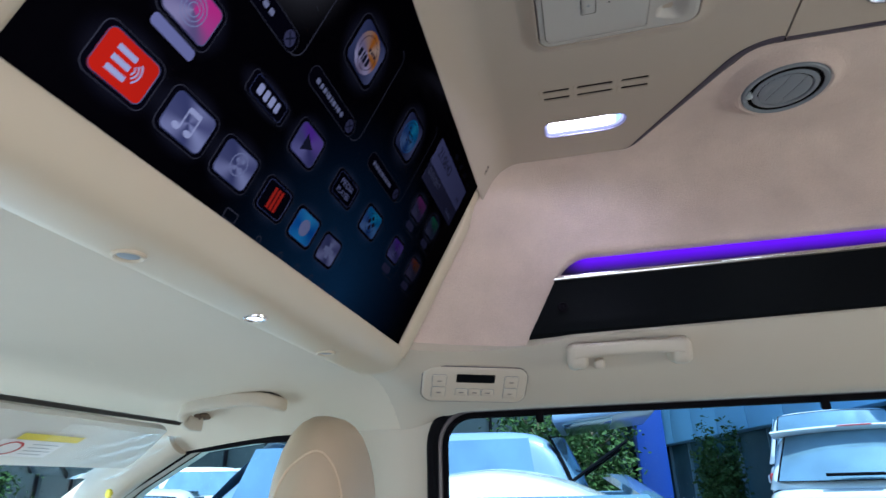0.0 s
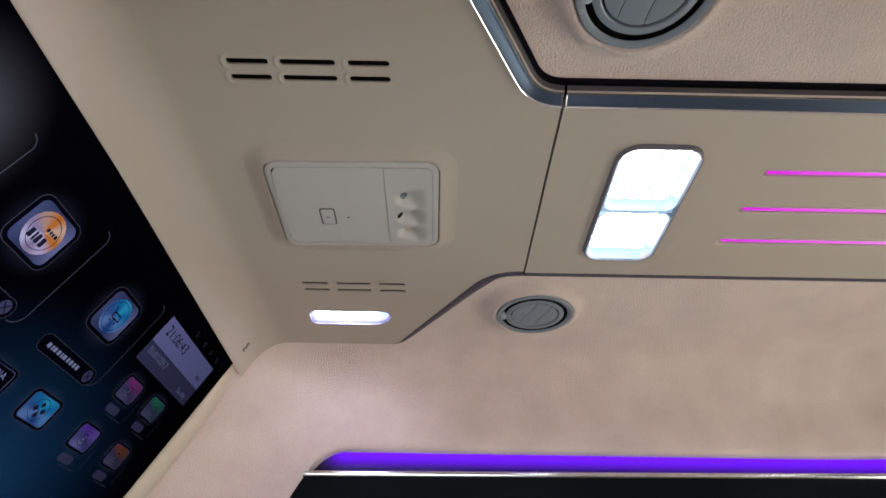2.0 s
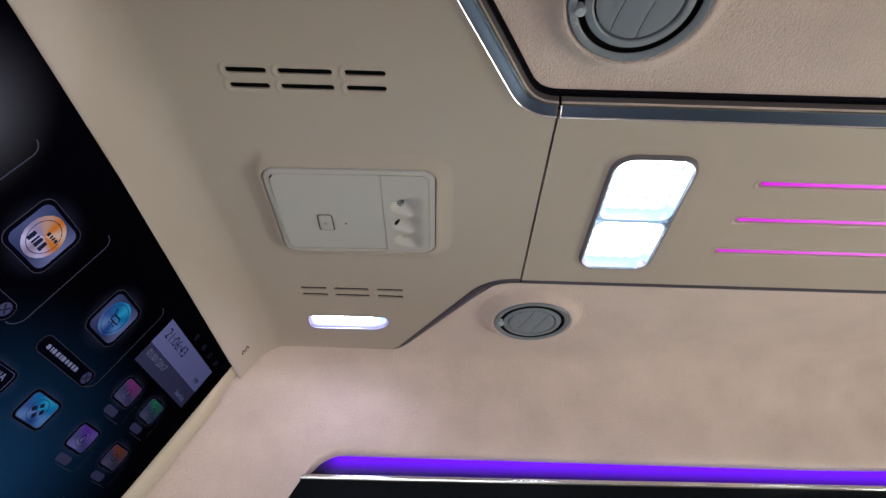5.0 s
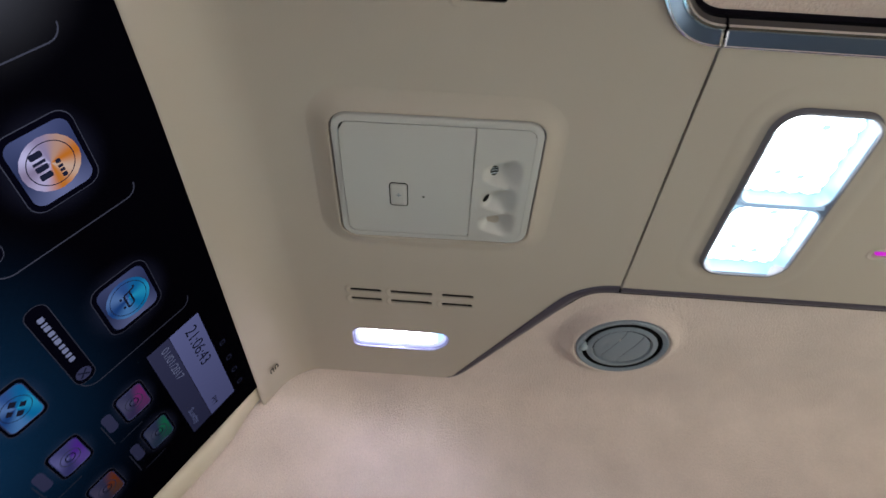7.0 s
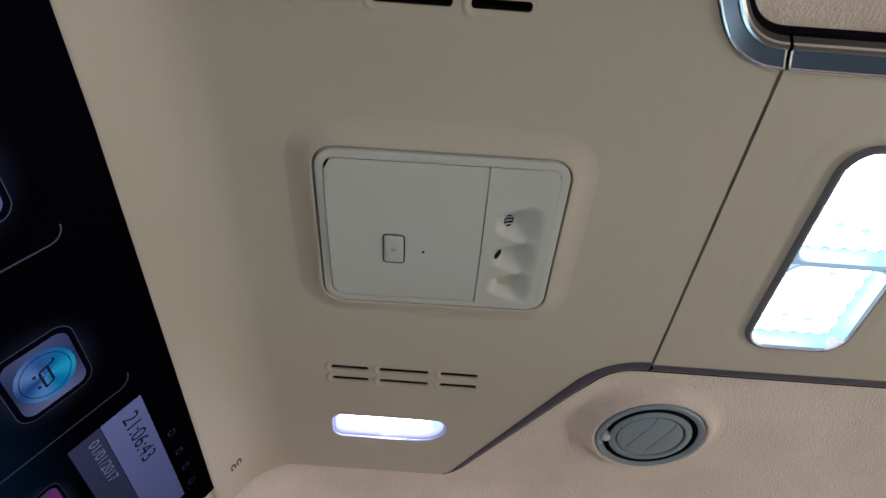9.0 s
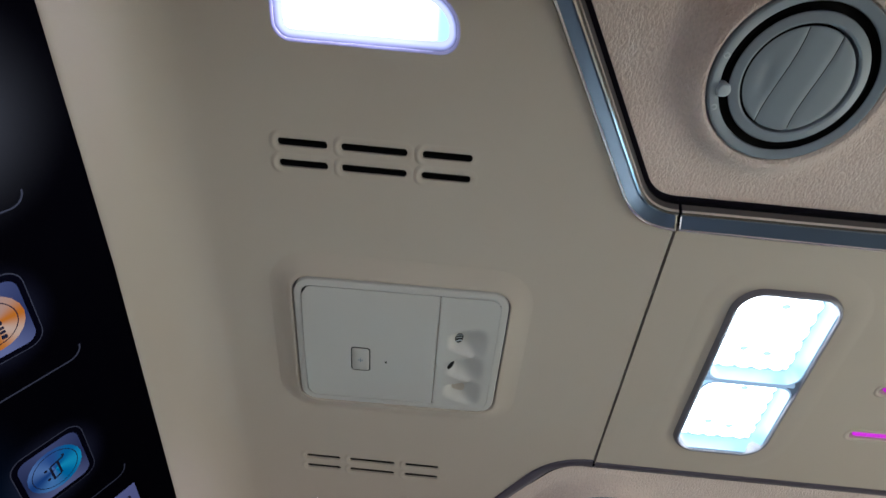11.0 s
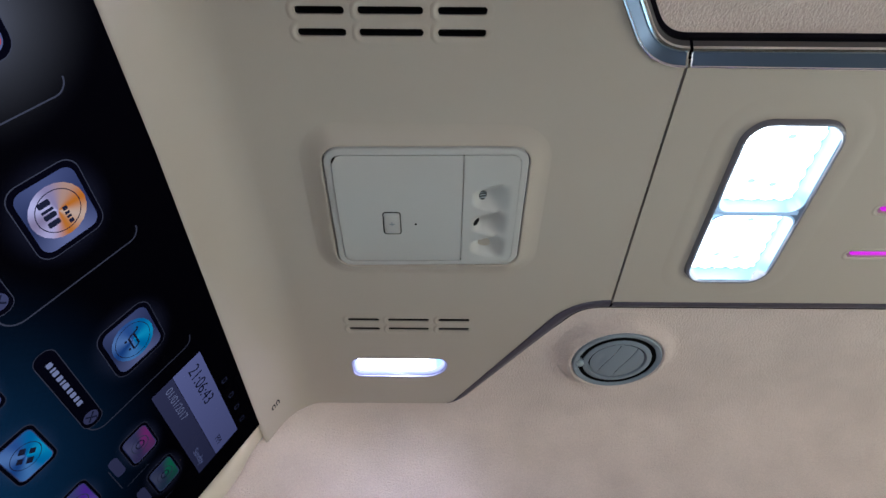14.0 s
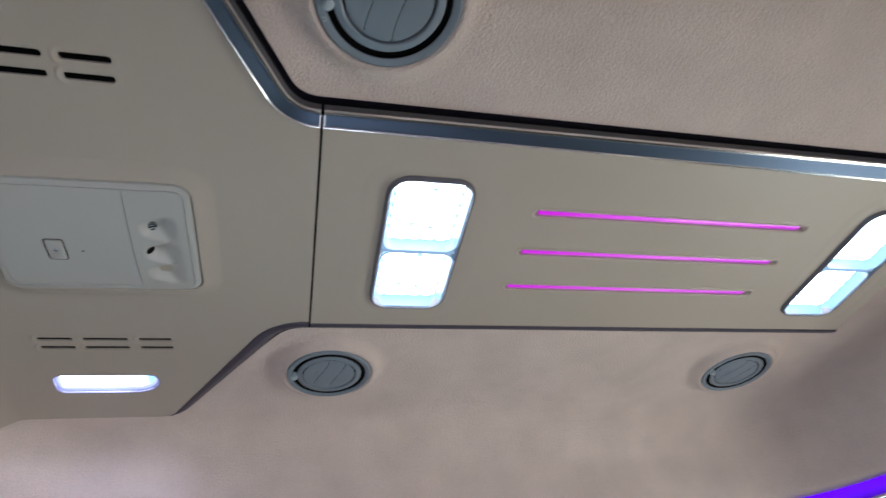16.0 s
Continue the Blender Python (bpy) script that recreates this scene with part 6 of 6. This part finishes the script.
def car(name, label, length, width, height, hood, tail, paint, waist=0.58, spoiler=True):
    """A car along y, rear at y = 0, driving towards +y."""
    t = thing(name, label, "car", group="parked cars")
    w = width / 2
    belt = height * waist

    def ring(y, zlow, ztop, hw):
        return [(x, y, z) for x, z in ((-hw * 0.96, zlow), (-hw, zlow + 0.12), (-hw, ztop - 0.16), (-hw * 0.93, ztop - 0.03), (-hw * 0.75, ztop), (0, ztop + 0.012), (hw * 0.75, ztop), (hw * 0.93, ztop - 0.03), (hw, ztop - 0.16), (hw, zlow + 0.12), (hw * 0.96, zlow))]

    bm = bmesh.new()
    st = [(0.0, 0.40, belt - 0.10, 0.84), (0.06, 0.30, belt - 0.02, 0.93), (0.35, 0.22, belt, 1.0), (length * 0.5, 0.20, belt, 1.0), (length - hood, 0.20, belt, 1.0), (length - hood * 0.5, 0.22, belt - 0.06, 0.98), (length - 0.20, 0.25, belt - 0.20, 0.93), (length, 0.38, belt - 0.36, 0.80)]
    rings(bm, [ring(y, a, b, w * k) for y, a, b, k in st], cap0=True, cap1=True)
    rounded(part("body", bm, paint, t, angle=50))
    bm = bmesh.new()
    top = [(tail * 0.15, belt - 0.01, 0.86), (tail * 0.62, (belt + height) / 2 - 0.01, 0.80), (tail, height - 0.04, 0.74), (tail + 0.45, height, 0.72), (length * 0.52, height, 0.72), (length - hood - 0.75, height - 0.05, 0.73), (length - hood - 0.1, belt + 0.12, 0.82), (length - hood + 0.15, belt - 0.01, 0.86)]
    rows = []
    for y, z, k in top:
        rows.append([(x, y, zz) for x, zz in ((-w * 0.92, belt - 0.03), (-w * 0.5 * (k + 0.92), (belt + z) / 2), (-w * k, z - 0.05), (-w * k * 0.85, z), (0, z + 0.02), (w * k * 0.85, z), (w * k, z - 0.05), (w * 0.5 * (k + 0.92), (belt + z) / 2), (w * 0.92, belt - 0.03))])
    rings(bm, rows, close=False, cap0=True, cap1=True)
    rounded(part("cabin", bm, paint, t, angle=50))

    def pane(nm, pts):
        bm = bmesh.new()
        vs = [bm.verts.new(p) for p in pts]
        f = bm.faces.new(vs)
        bmesh.ops.recalc_face_normals(bm, faces=[f])
        r = bmesh.ops.extrude_face_region(bm, geom=[f])
        bmesh.ops.translate(bm, vec=f.normal * 0.012, verts=[v for v in r["geom"] if isinstance(v, bmesh.types.BMVert)])
        part(nm, bm, CAR_GLASS, t)

    # the rear window bows outwards and narrows towards the roof
    for nm, mat, grow, lift in (("window_border", SEAL, 0.018, 0.0), ("rear_window", CAR_GLASS, 0.0, 0.012)):
        bm = bmesh.new()
        rows = []
        for i in range(7):
            f = i / 6
            f_ = f * (1 + 2 * grow) - grow
            yy, zz = tail * (0.20 + 0.66 * f_) - 0.07 - 0.03 * math.sin(math.pi * f), belt + 0.05 + (height - 0.12 - belt) * f_
            hw = w * (0.80 - 0.13 * f_) + grow
            rows.append([(hw * (2 * j / 10 - 1), yy + 0.10 * (2 * j / 10 - 1) ** 2 - lift, zz - 0.03 * (2 * j / 10 - 1) ** 2 * f) for j in range(11)])
        rings(bm, rows, close=False)
        r = bmesh.ops.extrude_face_region(bm, geom=bm.faces[:])
        bmesh.ops.translate(bm, vec=(0, 0.02, 0), verts=[v for v in r["geom"] if isinstance(v, bmesh.types.BMVert)])
        part(nm, bm, mat, t)
    y0, y1 = length - hood - 0.66, length - hood + 0.06
    bm = bmesh.new()
    rings(bm, [[(w * (0.70 + 0.10 * f) * (2 * j / 8 - 1), y0 + (y1 - y0) * f + 0.07 - 0.10 * (2 * j / 8 - 1) ** 2 + o, height - 0.03 + (belt + 0.09 - height) * f) for j in range(9)] for o, f in ((-0.06, 0.0), (0, 0.0), (0.02, 0.5), (0, 1.0), (-0.06, 1.0))], close=False)
    part("windscreen", bm, CAR_GLASS, t)
    for sx in (-1, 1):
        for y0, y1 in ((tail + 0.10, length * 0.47), (length * 0.47 + 0.08, length - hood - 0.45)):
            pane("side_window", [(sx * (w * 0.90 + 0.006), y0, belt + 0.03), (sx * (w * 0.90 + 0.006), y1 + 0.10, belt + 0.03), (sx * (w * 0.75 + 0.006), y1 - 0.12, height - 0.10), (sx * (w * 0.75 + 0.006), y0 + 0.08, height - 0.10)])
        bm = bmesh.new()
        box(bm, sx * (w + 0.09) - 0.09, sx * (w + 0.09) + 0.09, length - hood - 0.28, length - hood - 0.16, belt + 0.02, belt + 0.14, 0.03)
        part("mirror", bm, paint, t)
        bm = bmesh.new()
        box(bm, sx * w * 0.80 - 0.13, sx * w * 0.80 + 0.13, -0.01, 0.16, belt - 0.32, belt - 0.16, 0.03)
        part("tail_light", bm, INK_RED, t)
        for y in (0.82, length - 0.85):
            bm = bmesh.new()
            rings(bm, [[(sx * (w - 0.20 + o), y + r * math.cos(a), 0.33 + r * math.sin(a)) for a in [2 * math.pi * i / 24 for i in range(24)]] for o, r in ((0.0, 0.33), (0.20, 0.33), (0.21, 0.24), (0.19, 0.22), (0.19, 0.02))], cap1=True)
            part("wheel", bm, TYRE, t)
    if spoiler:
        bm = bmesh.new()
        rings(bm, [[(x, tail + y, height - 0.05 + z - 0.05 * (abs(x) / w) ** 2) for y, z in ((0.25, 0.03), (-0.10, 0.045), (-0.30, 0.030), (-0.34, 0.012), (-0.28, -0.012), (0.0, -0.03), (0.25, -0.02))] for x in [w * 0.80 * (2 * i / 12 - 1) for i in range(13)]], cap0=True, cap1=True)
        part("spoiler", bm, paint, t)
        bm = bmesh.new()
        box(bm, -w * 0.16, w * 0.16, tail - 0.345, tail - 0.325, height - 0.040, height - 0.026, 0.004)
        part("brake_light", bm, INK_RED, t)
    bm = bmesh.new()
    box(bm, -0.34, 0.14, tail * 0.24 - 0.135, tail * 0.24 - 0.105, belt + 0.085, belt + 0.115, 0.010)
    part("wiper", bm, SEAL, t)
    return t


suv = car("parked_suv", "white parked sport utility vehicle with dark rear window", 4.6, 1.90, 1.97, 1.05, 0.60, CAR_WHITE, 0.70)
suv.matrix_basis = pose(2.52, 6.10, 0, 0, 0, -19)
sedan = car("parked_sedan", "white parked sedan car with rounded roof", 4.6, 1.80, 1.50, 1.10, 1.90, CAR_WHITE, 0.6, False)
sedan.matrix_basis = pose(-2.75, 2.35, 0, 0, 0, -90)
for x, y, turn in ((-4.4, 3.9, 24), (-7.6, 2.2, 1)):
    copy_thing(sedan, pose(x, y, 0, 0, 0, turn))


copy_thing(suv, pose(-7.2, 12.6, 0, 0, 0, 127))
tall_van = car("parked_tall_van", "tall white parked van with dark windows behind the sport utility vehicle", 5.0, 1.98, 2.42, 0.9, 0.40, CAR_WHITE, 0.70, False)
tall_van.matrix_basis = pose(3.35, 9.0, 0, 0, 0, -19)


def hatch_van():
    """A van further off with its tailgate raised on struts."""
    t = car("parked_van", "pale blue-grey van with its tailgate standing open", 4.8, 1.9, 1.95, 0.9, 0.35, material("silver_blue_paint", (0.20, 0.28, 0.42), 0.3, vary=0.02, coat=0.6), 0.6, False)
    bm = bmesh.new()
    m = pose(0, 0.30, 2.0, -6, 0, 0)
    box(bm, -0.78, 0.78, -0.95, 0.0, -0.04, 0.05, 0.03, m)
    gate = part("tailgate", bm, bpy.data.materials["silver_blue_paint"], t)
    bm = bmesh.new()
    box(bm, -0.66, 0.66, -0.55, -0.08, -0.050, -0.038, 0.004, m)
    part("gate_glass", bm, CAR_GLASS, gate)
    for sx in (-0.7, 0.7):
        bm = bmesh.new()
        sweep(bm, [(sx, 0.2, 1.45), (sx, -0.35, 1.80)], [(0.015 * math.cos(a), 0.015 * math.sin(a)) for a in [math.pi * i / 4 for i in range(8)]])
        part("strut", bm, SEAL, t)
    return t


van = hatch_van()
van.matrix_basis = pose(0.0, 5.95, 0, 0, 0, 90)


def building():
    """A low building: a dark glazed front far behind the trees and a wing with a blue fascia coming forward."""
    t = thing("office_building", "modern building with pale blue fascia panels over dark glazing", "building")
    bm = bmesh.new()
    box(bm, -40, 1.15, 20.0, 28, 0, 9.0)
    part("wall", bm, FAR_GLAZING, t, "dark glazed facade wall")
    m = pose(2.86, 20.0, 0, 0, 0, -76.8)
    bm = bmesh.new()
    box(bm, -8.2, 22, 0.25, 6, 0, 9.0, 0, m)
    part("wall", bm, FACADE_DARK, t, "dark glazed facade wall")
    for i in range(18):
        x = (i - 5) * 1.62
        bm = bmesh.new()
        box(bm, x + 0.012, x + 1.608, -0.25, 0.245, 2.6, 9.0, 0.01, m)
        part("panel", bm, FACADE, t)
        bm = bmesh.new()
        box(bm, x, x + 0.06, 0.16, 0.245, 0, 2.6, 0, m)
        part("mullion", bm, TEAL, t)
    for i in range(25):
        x = -39.5 + i * 1.65
        bm = bmesh.new()
        box(bm, x, x + 0.08, 19.85, 19.99, 0, 9.0)
        part("mullion", bm, SEAL, t)
    bm = bmesh.new()
    box(bm, 1.02, 1.60, 13.2, 13.9, 0, 6.0, 0.02)
    part("pier", bm, COBALT, t, "cobalt blue entrance pier")
    return t


building()


def shrub(x, y, h, r, seed):
    """A small tree: trunk, limbs and a crown of many separate leaves."""
    rnd = random.Random(seed)
    t = thing("tree", "small leafy green tree beside the building", "tree", (x, y, 0), "trees by the building")
    bm = bmesh.new()
    sweep(bm, [(0, 0, 0), (0.03, 0, h * 0.3), (-0.02, 0.02, h * 0.55), (0.0, 0.0, h * 0.85)], lambda s: [((0.09 - 0.07 * s) * math.cos(a), (0.09 - 0.07 * s) * math.sin(a)) for a in [math.pi * i / 4 for i in range(8)]], up=(0, 1, 0.01))
    tips = []
    for i in range(9):
        a, z0 = i * 2.4, h * (0.3 + 0.05 * i)
        tip = (r * 0.75 * math.cos(a), r * 0.75 * math.sin(a), z0 + h * 0.18)
        tips.append(tip)
        sweep(bm, [(0, 0, z0), (tip[0] * 0.5, tip[1] * 0.5, z0 + h * 0.12), tip], lambda s: [((0.035 - 0.028 * s) * math.cos(b), (0.035 - 0.028 * s) * math.sin(b)) for b in [math.pi * j / 3 for j in range(6)]], up=(0.1, 0.2, 1))
    part("trunk", bm, BARK, t)
    verts, faces = [], []
    for k in range(6000):
        c = Vector(rnd.choice(tips)) * rnd.uniform(0.4, 1.15)
        c.z = c.z if c.z > h * 0.15 else h * 0.3
        p = c + Vector((rnd.gauss(0, r * 0.2), rnd.gauss(0, r * 0.2), rnd.gauss(0, h * 0.13)))
        u = Vector((rnd.uniform(-1, 1), rnd.uniform(-1, 1), rnd.uniform(-0.6, 0.6))).normalized()
        w = u.cross(Vector((rnd.uniform(-1, 1), rnd.uniform(-1, 1), rnd.uniform(-1, 1)))).normalized()
        s = rnd.uniform(0.04, 0.085)
        n = len(verts)
        verts += [tuple(p - u * s), tuple(p + w * s * 0.45), tuple(p + u * s), tuple(p - w * s * 0.45)]
        faces.append((n, n + 1, n + 2, n + 3))
    me = bpy.data.meshes.new("crown")
    me.from_pydata(verts, [], faces)
    me.materials.append(LEAF)
    ob = new("crown", me)
    ob.parent = t
    tagged(ob, kind="stuff")
    return t


for n, (x, y, h, r) in enumerate(((-0.02, 12.2, 3.2, 0.85), (-1.0, 12.6, 3.4, 1.0), (3.0, 15.6, 2.4, 0.5), (-15.0, 11.5, 4.0, 1.6), (-18.5, 12.0, 4.2, 1.7))):
    shrub(x, y, h, r, n)
